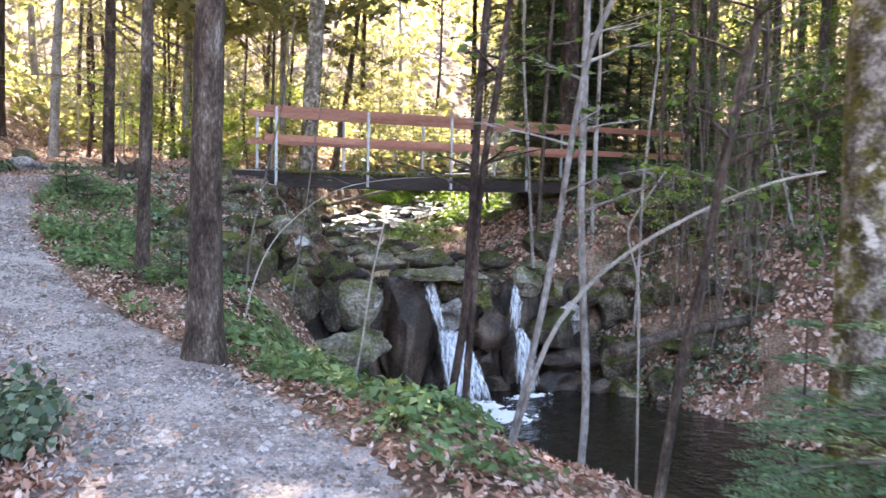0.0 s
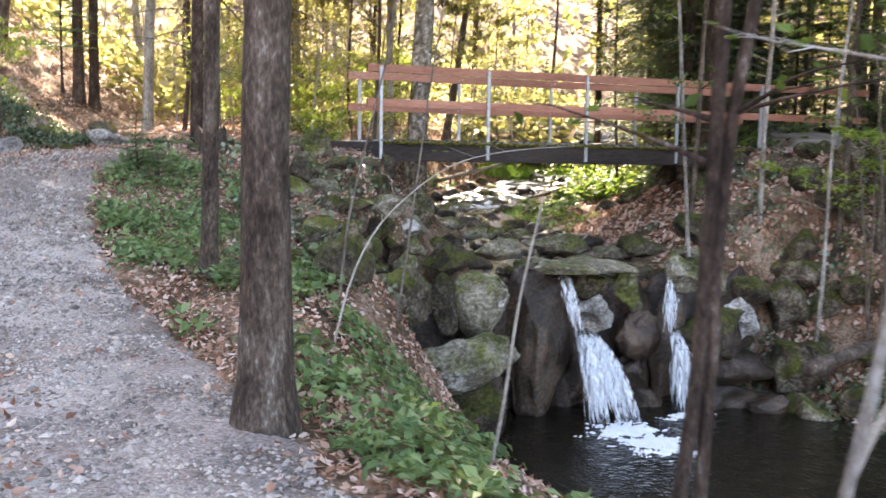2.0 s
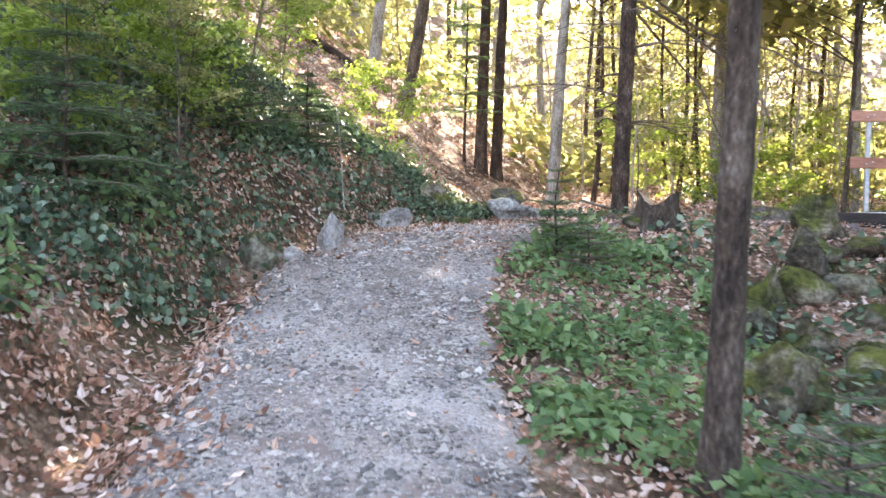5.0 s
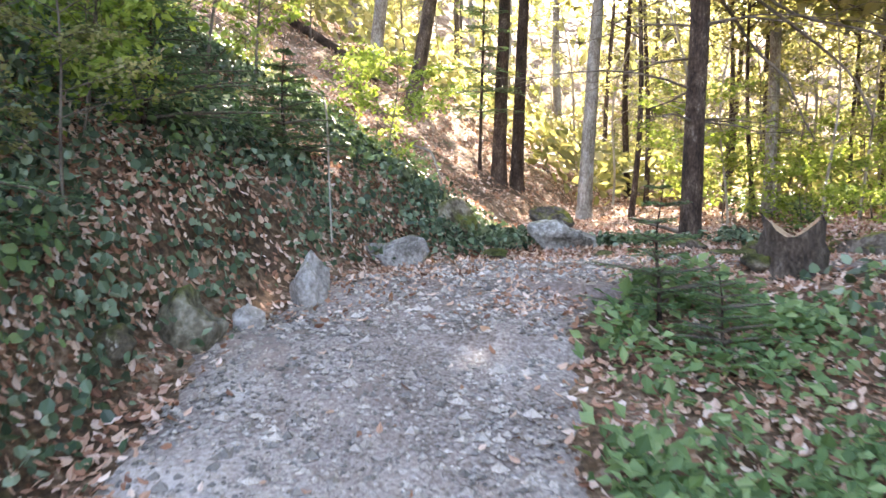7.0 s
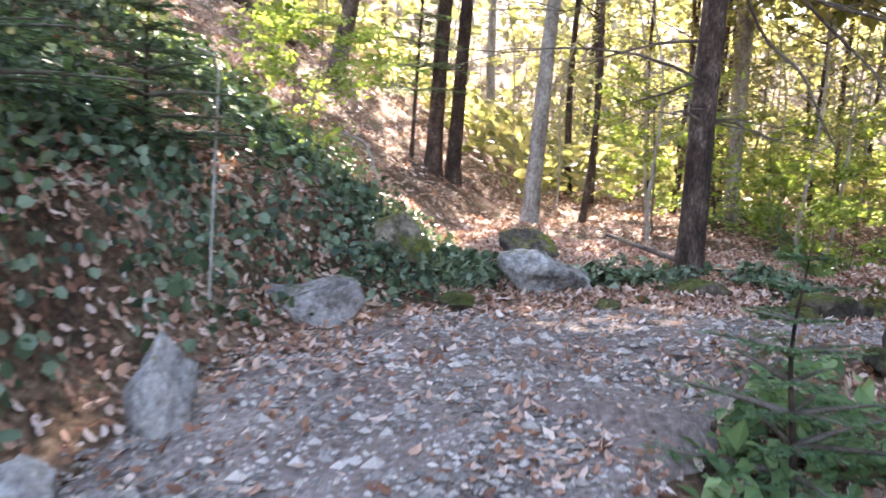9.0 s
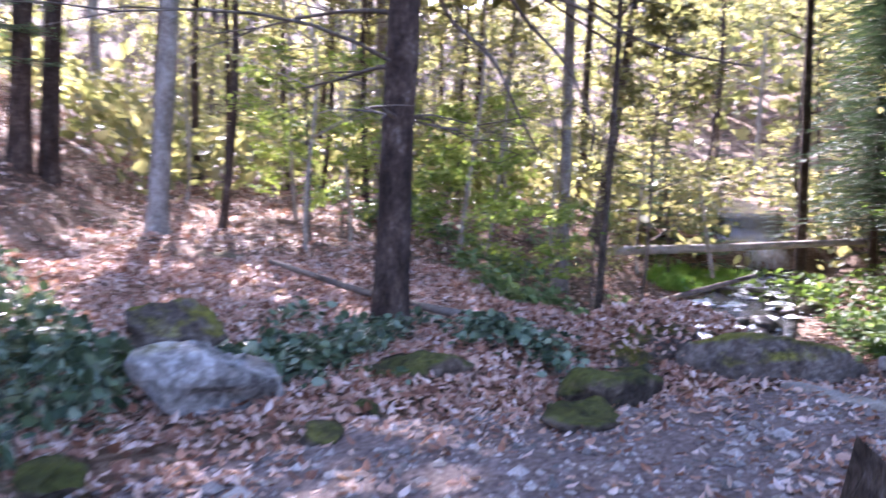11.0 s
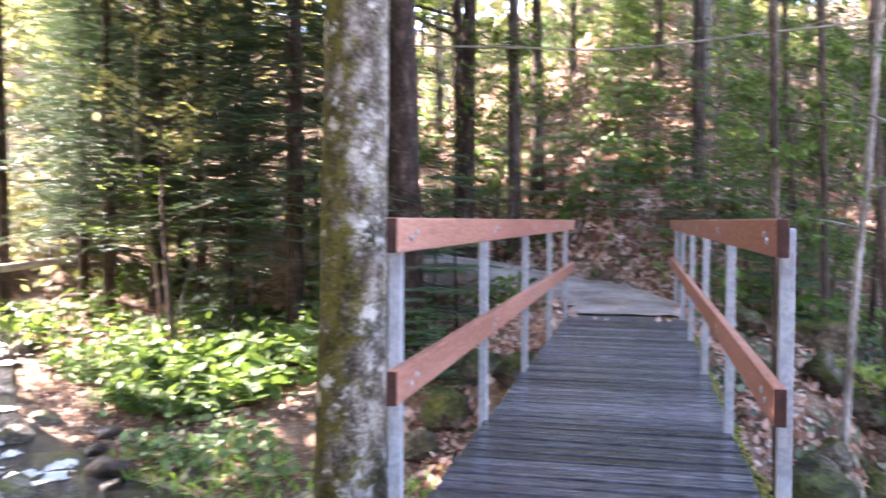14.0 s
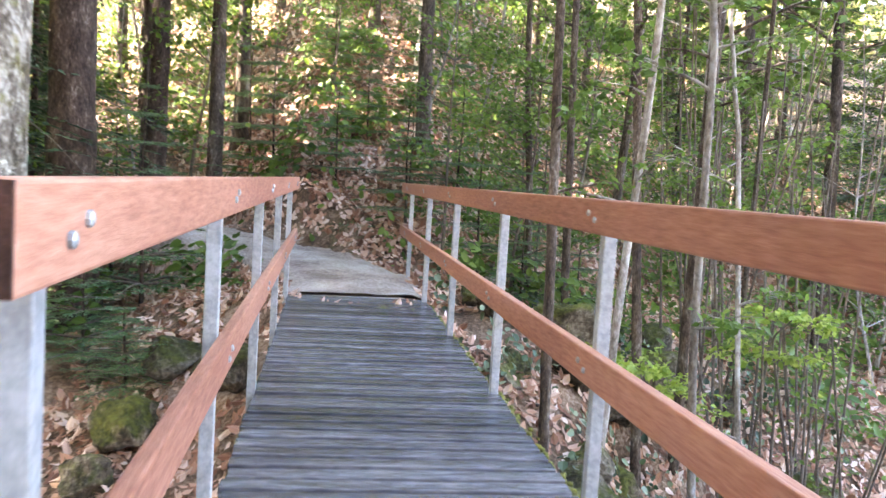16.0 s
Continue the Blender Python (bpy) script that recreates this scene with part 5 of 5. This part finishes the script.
KINDS = [
    tree((0, 0, -50), 15, 0.13, M_BARK_PALE, M_SPRING, "tall grey beech with fresh yellow-green leaves", 31, (0.02, 0.0), 0.15, 1.4, 0.3, count=30, reach=3.0, per=48, size=0.22),
    tree((0, 0, -50), 14, 0.1, M_BARK, M_SPRING, "tall slim tree with fresh spring leaves", 32, (-0.03, 0.02), 0.2, 1.3, 0.25, count=28, reach=2.6, per=48, size=0.2),
    tree((0, 0, -50), 13, 0.08, M_BARK_DARK, M_SPRING, "thin dark trunk with a light spring crown", 33, (0.05, -0.02), 0.2, 1.3, 0.3, count=26, reach=2.4, per=44, size=0.2),
]
YOUNG = [
    tree((0, 0, -50), 5.0, 0.03, M_TWIG, M_SPRING, "young beech with layered yellow-green leaves", 41, (0.05, 0.02), 0.15, 1.2, 0.12, count=26, reach=1.5, per=72, size=0.1, category="sapling", sides=7),
    tree((0, 0, -50), 3.2, 0.022, M_TWIG, M_SPRING, "small leafy beech sapling in the undergrowth", 42, (-0.06, 0.03), 0.1, 1.2, 0.12, count=20, reach=1.1, per=64, size=0.085, category="sapling", sides=7),
    tree((0, 0, -50), 6.5, 0.035, M_TWIG_PALE, M_SPRING, "thin pale sapling with sparse leaves", 43, (0.08, -0.03), 0.25, 1.2, 0.25, count=18, reach=1.4, per=40, size=0.09, category="sapling", sides=7),
]
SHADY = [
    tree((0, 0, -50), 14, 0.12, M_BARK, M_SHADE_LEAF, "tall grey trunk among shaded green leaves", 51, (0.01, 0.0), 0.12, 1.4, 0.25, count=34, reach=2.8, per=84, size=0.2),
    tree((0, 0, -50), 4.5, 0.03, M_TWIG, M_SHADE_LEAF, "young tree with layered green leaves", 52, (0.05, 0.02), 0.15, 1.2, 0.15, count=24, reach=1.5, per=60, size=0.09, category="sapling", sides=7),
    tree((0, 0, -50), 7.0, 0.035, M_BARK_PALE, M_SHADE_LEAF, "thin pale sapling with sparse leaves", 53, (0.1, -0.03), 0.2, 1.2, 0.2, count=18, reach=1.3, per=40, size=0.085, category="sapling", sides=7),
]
CONIFER = [
    fir((0, 0, -50), 14, "tall dark spruce with drooping branches", 61, 0.11, 2.6, 130, 0.55, 0.14, 0.13, twigs=9),
    fir((0, 0, -50), 7, "dark spruce with branches to the ground", 62, 0.08, 1.7, 84, 0.45, 0.05, 0.07, twigs=9),
]
FRESH = [
    tree((0, 0, -50), 2.6, 0.018, M_TWIG, M_FRESH, "young beech with bright green spring leaves", 44, (0.1, 0.03), 0.1, 1.2, 0.15, count=20, reach=1.2, per=72, size=0.085, category="sapling", sides=7),
    tree((0, 0, -50), 1.5, 0.012, M_TWIG, M_FRESH, "low leafy shrub in fresh spring leaf", 45, (-0.1, 0.05), 0.08, 1.2, 0.1, count=18, reach=0.9, per=64, size=0.08, category="shrub", sides=6),
]
YOUNG_FIR = [fir((0, 0, -50), 2.2, "young green fir with soft needles", 63, 0.045, 0.8, 42, 0.25, 0.06, 0.02, M_NEEDLE_YOUNG, 8)]


def plant_all(kinds, spots, group, low=0.8, high=1.2):
    for x, y in spots:
        ob = kinds[int(rng.integers(len(kinds)))]
        s = rng.uniform(low, high)
        m = pose(x, y, ground_z(x, y) - 0.05, 0, 0, rng.uniform(0, 360))
        c = copy_thing(ob, m)
        c.scale = (s, s, s)
        c["group"] = group


plant_all(KINDS, scatter(rng, 46, -12, 34, 27, 58, 1.7, lambda x, y: clear(x, y)), "trees up the valley")
plant_all(KINDS, scatter(rng, 8, -17, -6.5, 8, 27, 2.2, lambda x, y: clear(x, y, 3)), "trees on the west hill")
plant_all(YOUNG, scatter(rng, 60, -9, 30, 23, 50, 1.2, lambda x, y: clear(x, y) and not (-1 < x < 7 and y < 26)), "saplings up the valley")
plant_all([YOUNG[2], KINDS[2]], scatter(rng, 30, 1.0, 13, 21.5, 33, 0.8, lambda x, y: clear(x, y, 1.6, 1.3)), "thin stems along the creek", 0.55, 0.95)
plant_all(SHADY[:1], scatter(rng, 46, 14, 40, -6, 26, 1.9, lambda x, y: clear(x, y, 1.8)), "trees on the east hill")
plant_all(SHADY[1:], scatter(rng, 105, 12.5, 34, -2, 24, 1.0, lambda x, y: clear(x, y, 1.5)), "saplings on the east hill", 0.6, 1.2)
plant_all(CONIFER, [(14.0, 21.6), (15.4, 24.8), (16.4, 24.4), (15.6, 23.0), (17.5, 24.5), (14.8, 19.4), (17.2, 20.6), (20.0, 22.5), (19.5, 27.5), (16.5, 5.5), (19.0, 9.0), (22, 4), (13.6, 20.3), (16.6, 26.2), (16.0, 21.4), (18.2, 23.6), (21.5, 25), (20.5, 29), (18.4, 26.8), (19.2, 28.6)], "dark spruces", 0.8, 1.15)
plant_all([CONIFER[1]], [(13.0, 29.6), (14.2, 30.6), (12.0, 29.9), (16.8, 31.2), (17.9, 30.2), (15.4, 31.8)], "dark bushes above the creek", 0.36, 0.48)
plant_all(YOUNG_FIR, [(12.9, 17.6), (14.2, 13.6), (16.0, 14.4), (17.2, 17.4), (12.2, 19.0), (18, 12), (15.2, 14.5), (16.3, 15.5), (17.1, 16.5), (14.6, 13.0), (16.5, 13.6), (17.8, 15), (12.9, 13.3), (13.6, 12.4), (18.5, 17), (19, 14), (20.2, 15.6), (14.0, 18.2), (12.6, 28.5), (13.4, 28.2), (11.8, 28.9)], "young firs", 0.7, 1.3)
plant_all(YOUNG[:2], [(-3.3, 13.0), (-3.0, 14.6), (-3.9, 15.6), (-4.6, 12.6), (-3.4, 11.4), (-2.6, 16.6), (-5.0, 17.5), (-2.2, 12.6), (-2.9, 12.2), (-4.0, 14.0), (-3.6, 16.4), (-5.4, 14.8), (-4.4, 11.6), (-6.0, 16.2), (-3.1, 17.8)], "saplings on the west bank", 0.32, 0.6)
plant_all(FRESH, [(-2.5, 13.2), (-2.8, 12.8), (-2.9, 14.2), (-3.3, 13.4), (-2.6, 13.6), (-3.6, 15.0), (-3.0, 11.8), (-2.7, 15.6), (-4.1, 16.4), (-3.9, 13.8), (-3.2, 18.4), (-1.6, 18.2), (-4.8, 19.0), (-2.2, 20.5)], "leafy shrubs on the west bank", 0.6, 1.0)
plant_all(FRESH, [(4.2, 22.5), (5.0, 23.6), (3.4, 24.0), (6.2, 24.8), (2.6, 22.8), (4.6, 21.2), (5.6, 26.2), (3.2, 26.0), (7.6, 27.2), (8.6, 28.6)], "leafy shrubs along the creek", 0.7, 1.15)
for kinds in (KINDS, YOUNG, FRESH, SHADY, CONIFER, YOUNG_FIR):
    for ob in kinds:
        for o in (*ob.children_recursive, ob):
            bpy.data.objects.remove(o)


# ---- ground cover: past counting, each kind one mesh ----
def spots(rng, n, x0, x1, y0, y1, keep):
    x, y = rng.uniform(x0, x1, n), rng.uniform(y0, y1, n)
    ok = keep(x, y)
    return x[ok], y[ok]


def off_trail(x, y):
    a, b = near_trail(x, y, TRAIL), near_trail(x, y, TRAIL_EAST)
    return np.minimum(a[0] - a[2], b[0] - b[2])


def off_water(x, y):
    return np.abs(x - stream_x(y)) - stream_half(y)


def blanket(name, x, y, rng, material, label, category, length, lift=(0.005, 0.03), flat=0.35, wide=0.6, stand=0.0, clump=1, spread=0.08):
    """Leaves over the ground; with clump, several about each spot."""
    x, y = np.repeat(x, clump), np.repeat(y, clump)
    k = len(x)
    if clump > 1:
        x, y = x + rng.normal(0, spread, k), y + rng.normal(0, spread, k)
    z = land(x, y) + rng.uniform(lift[0], lift[1], k)
    gx, gy = (land(x + 0.05, y) - land(x - 0.05, y)) / 0.1, (land(x, y + 0.05) - land(x, y - 0.05)) / 0.1
    a, b = rng.normal(size=k), rng.normal(size=k)
    way = np.stack([a, b, rng.normal(0, flat, k) + stand + gx * a + gy * b], -1)
    face = rng.normal(0, flat, (k, 3)) + np.stack([-gx, -gy, np.ones(k)], -1)
    length = length * rng.uniform(0.6, 1.3, k)
    soup = Soup()
    leaves(soup, np.stack([x, y, z], -1), way, face, length, length * wide * rng.uniform(0.8, 1.2, k), 0.2, wide > 0.5 and clump < 4, 0.3 if material is M_LITTER else 0.1)
    return tagged(part(name, soup, material, None, soft=False), label, category, kind="stuff")


rng = np.random.default_rng(5)
# dry leaves, thick by the path and thinner over the woodland floor
x, y = spots(rng, 95000, -3.0, 4.2, 2.0, 19, lambda x, y: (off_trail(x, y) > rng.normal(0.02, 0.12, x.shape)) & (ripple(x, y, 0.9, 2.2) > rng.normal(-0.5, 0.5, x.shape)) & (off_water(x, y) > 0.05))
blanket("dry_leaves", x, y, rng, M_LITTER, "dry brown and pale beech leaves beside the path", "leaf litter", 0.05, (0.005, 0.035))
x, y = spots(rng, 85000, -7, -1.0, 6, 22, lambda x, y: (off_trail(x, y) > 0.5) & (ripple(x, y, 0.8, 6.1) > rng.normal(-0.2, 0.4, x.shape)))
blanket("dry_leaves_slope", x, y, rng, M_LITTER, "dry brown leaves caught on the west slope", "leaf litter", 0.05, (0.01, 0.07), 0.5)
x, y = spots(rng, 14000, -1.5, 1.2, 3.5, 11.5, lambda x, y: (x < np.interp(y, TRAIL[:, 1], TRAIL[:, 0])) & (off_trail(x, y) > -0.03 - rng.exponential(0.16, x.shape)) & (off_trail(x, y) < 0.2))
blanket("dry_leaves_fringe", x, y, rng, M_LITTER, "dry brown leaves drifted along the path edge", "leaf litter", 0.052, (0.03, 0.06), 0.5)
x, y = spots(rng, 420, -0.4, 0.12, 4.25, 5.1, lambda x, y: off_trail(x, y) > -0.1)
blanket("edge_ivy", x, y, rng, M_IVY, "dark ivy clump at the path edge", "ivy", 0.06, (0.02, 0.34), 0.8, 0.85, clump=2)
x, y = spots(rng, 70000, -1.5, 8.5, 16, 21.5, lambda x, y: (off_trail(x, y) > 0.05) & (off_water(x, y) > 0.2))
blanket("dry_leaves_bend", x, y, rng, M_LITTER, "dry brown beech leaves round the conifer", "leaf litter", 0.046, (0.005, 0.04))
x, y = spots(rng, 45000, -8, 16, 19, 31, lambda x, y: (off_trail(x, y) > 0.1) & (off_water(x, y) > 0.2))
blanket("dry_leaves_north", x, y, rng, M_LITTER, "dry brown beech leaves under the trees", "leaf litter", 0.07, (0.005, 0.04))
x, y = spots(rng, 50000, 13, 32, 2, 24, lambda x, y: off_trail(x, y) > 0.1)
blanket("dry_leaves_east_hill", x, y, rng, M_LITTER, "dry brown leaves over the east hill", "leaf litter", 0.13, (0.005, 0.05))
x, y = spots(rng, 40000, 8, 20, 7, 18, lambda x, y: (off_trail(x, y) > 0.0) & (off_water(x, y) > 0.1) & (ripple(x, y, 1.0, 0.4) > -0.5))
blanket("dry_leaves_east", x, y, rng, M_LITTER, "dry brown leaves on the east bank", "leaf litter", 0.1, (0.005, 0.04))
x, y = spots(rng, 1500, -2, 4, 1.5, 16.2, lambda x, y: off_trail(x, y) < 0)
blanket("strewn_leaves", x, y, rng, M_LITTER, "few dry leaves strewn over the gravel", "leaf litter", 0.05, (0.035, 0.05))
x, y = spots(rng, 24000, -1.6, 3.6, 13.2, 16.4, lambda x, y: (off_trail(x, y) < 0) & (ripple(x, y, 0.7, 1.0) > rng.normal(0.0, 0.5, x.shape)) & (off_trail(x, y) > rng.normal(-0.55, 0.3, x.shape)))
blanket("strewn_leaves_bend", x, y, rng, M_LITTER, "dry leaves trodden into the path bend", "leaf litter", 0.04, (0.03, 0.045))
# gravel
stones, v, f = Soup(), *BALLS[1]
octa = np.array([(1, 0, 0), (0, 1, 0), (-1, 0, 0), (0, -1, 0), (0, 0, 1), (0, 0, -1)], float)
oface = np.array([(0, 1, 4), (1, 2, 4), (2, 3, 4), (3, 0, 4), (1, 0, 5), (2, 1, 5), (3, 2, 5), (0, 3, 5)])
x, y = spots(rng, 130000, -2.4, 4.0, 2.2, 16.4, lambda x, y: (off_trail(x, y) < rng.normal(-0.02, 0.06, x.shape)) & (rng.uniform(size=x.shape) < along(y, (2, 0.7), (7, 0.8), (9, 1.0), (13.2, 1.0), (14.6, 0.35), (16.4, 0.25))))
k = min(len(x), 27000)
z = land(x[:k], y[:k]) + 0.036 - 0.1 * np.clip((off_trail(x[:k], y[:k]) + 0.8) / 0.98, 0, 1) ** 7
s = rng.uniform(0.006, 0.02, k) * np.where(rng.uniform(size=k) < 0.08, rng.uniform(1.5, 2.6, k), 1)
shape = octa[None] * s[:, None, None] * rng.uniform(0.6, 1.3, (k, 6, 1)) * np.array([1, 1, 0.6])
a = rng.uniform(0, 6.28, k)
shape = np.stack([shape[..., 0] * np.cos(a)[:, None] - shape[..., 1] * np.sin(a)[:, None], shape[..., 0] * np.sin(a)[:, None] + shape[..., 1] * np.cos(a)[:, None], shape[..., 2]], -1)
stones.add((shape + np.stack([x[:k], y[:k], z], -1)[:, None]).reshape(-1, 3), (oface[None] + 6 * np.arange(k)[:, None, None]).reshape(-1, 3))
tagged(part("gravel", stones, M_PEBBLE, None, soft=False), "loose grey stones on the path", "gravel", kind="stuff")
# ivy over the west bank
x, y = spots(rng, 56000, -6.0, 0.2, 9, 20, lambda x, y: (off_trail(x, y) > 0.12 + rng.exponential(0.08, x.shape)) & (x < along(y, (9, -2.0), (11, -1.9), (12.5, -1.4), (15.5, -0.6), (16.5, 0.2), (20, -0.6))) & (ripple(x, y, 0.8, 1.1) > rng.normal(0.0, 0.4, x.shape)))
blanket("ivy", x, y, rng, M_IVY, "dark glossy ivy over the bank", "ivy", 0.056, (0.01, 0.2), 1.0, 0.85, clump=2)
x, y = spots(rng, 20000, -9.0, -1.3, 8, 21, lambda x, y: (off_trail(x, y) > 0.6) & (ripple(x, y, 1.1, 4.0) > 0.0))
blanket("slope_herbs", x, y, rng, M_HERB, "green herbs and bramble on the slope", "herbs", 0.075, (0.05, 0.3), 0.5, 0.6, 0.15, clump=3, spread=0.1)
# herbs right of the path and down the bank
x, y = spots(rng, 7000, 0.2, 3.4, 3.0, 14.2, lambda x, y: (off_trail(x, y) > 0.12) & (off_water(x, y) > 0.4) & (x < along(y, (3, 3.4), (8.5, 3.0), (10, 2.2), (14.2, 2.0))) & (ripple(x, y, 0.75, 0.6) > along(y, (2, 0.5), (5, 0.5), (7, 0.2), (9, 0.1), (14, 0.05))))
blanket("path_herbs", x, y, rng, M_HERB, "low green herbs beside the path", "herbs", 0.085, (0.02, 0.14), 0.4, 0.65, 0.1, clump=4, spread=0.06)
x, y = spots(rng, 650, 0.2, 2.0, 9.8, 13.2, lambda x, y: (off_trail(x, y) > 0.2) & (off_trail(x, y) < 1.3) & (ripple(x, y, 0.5, 1.3) > -0.3))
blanket("fern_herbs", x, y, rng, M_HERB, "fresh green herbs below the young fir", "herbs", 0.075, (0.03, 0.16), 0.4, 0.65, 0.1, clump=5, spread=0.06)
x, y = spots(rng, 700, 1.5, 2.9, 3.2, 7.5, lambda x, y: (off_trail(x, y) > 0.22) & (off_trail(x, y) < 0.75))
blanket("bank_herbs", x, y, rng, M_HERB, "fresh green herbs along the bank edge", "herbs", 0.08, (0.03, 0.15), 0.4, 0.65, 0.1, clump=4, spread=0.06)
x, y = spots(rng, 1000, 1.6, 4.2, 9.5, 14.6, lambda x, y: (off_trail(x, y) > 0.4) & (ripple(x, y, 0.6, 3.3) > 0.0))
blanket("wall_ivy", x, y, rng, M_IVY, "ivy trailing over the old wall", "ivy", 0.07, (0.03, 0.25), 0.7, 0.85, clump=2)
x, y = spots(rng, 4200, -0.4, 2.3, 16.3, 18.2, lambda x, y: (off_trail(x, y) > 0.25) & (ripple(x, y, 0.6, 2.0) > 0.25))
blanket("bend_ivy", x, y, rng, M_IVY, "dark ivy round the conifer's foot", "ivy", 0.058, (0.02, 0.14), 0.5, 0.85, clump=3)
# green patches along the creek
x, y = spots(rng, 16000, 3.5, 16, 18.5, 29, lambda x, y: (off_water(x, y) > 0.2) & (ripple(x, y, 1.1, 5.0) > along(y, (18, 0.05), (22, 0.1), (23.5, 0.45), (29, 0.45))))
blanket("creek_herbs", x, y, rng, M_HERB, "green herbs along the creek", "herbs", 0.12, (0.05, 0.25), 0.4, 0.7, 0.1, clump=3, spread=0.12)
x, y = spots(rng, 900, 10.4, 13.6, 18.6, 22.2, lambda x, y: ((x - 11.9) / 1.5) ** 2 + ((y - 20.6) / 1.5) ** 2 < 1)
blanket("butterbur", x, y, rng, M_SHADE_LEAF, "broad green leaves on the creek bank", "herbs", 0.2, (0.1, 0.3), 0.3, 0.9, clump=2, spread=0.1)
x, y = spots(rng, 22000, 9.5, 15.8, 25.5, 29, lambda x, y: ((0.93 * (x - 12.6) + 0.37 * (y - 27.2)) / 2.2) ** 2 + ((0.37 * (x - 12.6) - 0.93 * (y - 27.2)) / 0.55) ** 2 < 1)
blanket("grass_patch", x, y, rng, M_GRASS, "bright green grass island in the creek", "grass", 0.24, (0.0, 0.05), 0.3, 0.12, 1.0)
x, y = spots(rng, 1200, 8.2, 10.2, 16.5, 20.5, lambda x, y: (off_water(x, y) > -0.3) & (off_water(x, y) < 0.9))
blanket("bank_grass", x, y, rng, M_GRASS, "fresh grass on the creek bank", "grass", 0.16, (0.0, 0.05), 0.4, 0.2, 0.6)
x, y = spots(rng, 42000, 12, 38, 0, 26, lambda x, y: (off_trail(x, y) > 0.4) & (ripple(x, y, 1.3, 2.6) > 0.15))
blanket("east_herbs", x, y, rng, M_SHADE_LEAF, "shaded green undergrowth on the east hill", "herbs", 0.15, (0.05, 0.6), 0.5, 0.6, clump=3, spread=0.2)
x, y = spots(rng, 9000, -8, 26, 27, 48, lambda x, y: (off_water(x, y) > 0.3) & (ripple(x, y, 2.0, 2.6) > -0.2))
blanket("valley_undergrowth", x, y, rng, M_SPRING, "yellow-green undergrowth up the valley", "herbs", 0.3, (0.1, 1.2), 0.6, 0.6, clump=3, spread=0.4)
x, y = spots(rng, 1500, 8.6, 13, 9.5, 14.4, lambda x, y: (off_water(x, y) > 0.1) & (ripple(x, y, 0.9, 1.9) > 0.1))
blanket("east_bank_ivy", x, y, rng, M_IVY, "ivy and moss over the east bank", "ivy", 0.08, (0.03, 0.3), 0.7, 0.8, clump=3, spread=0.1)
# far woods closing the valley
k = 16000
x, y = rng.uniform(-45, 60, k), rng.uniform(44, 90, k)
x2, y2 = np.where(rng.uniform(size=k) < 0.25, -14 - rng.exponential(9, k), 34 + rng.exponential(9, k)), rng.uniform(-15, 60, k)
side = rng.uniform(size=k) < 0.45
x, y = np.where(side, x2, x), np.where(side, y2, y)
z = land(np.clip(x, -45, 60), np.clip(y, -60, 90)) + rng.uniform(0.3, 9, k)
woods = Soup()
leaves(woods, np.stack([x, y, z], -1), rng.normal(size=(k, 3)), rng.normal(size=(k, 3)) + (0, 0, 0.6), rng.uniform(0.5, 1.3, k), rng.uniform(0.4, 0.8, k))
tagged(part("far_woods", woods, M_SPRING, None, soft=False), "far woods in fresh spring leaf", "woods", kind="stuff")
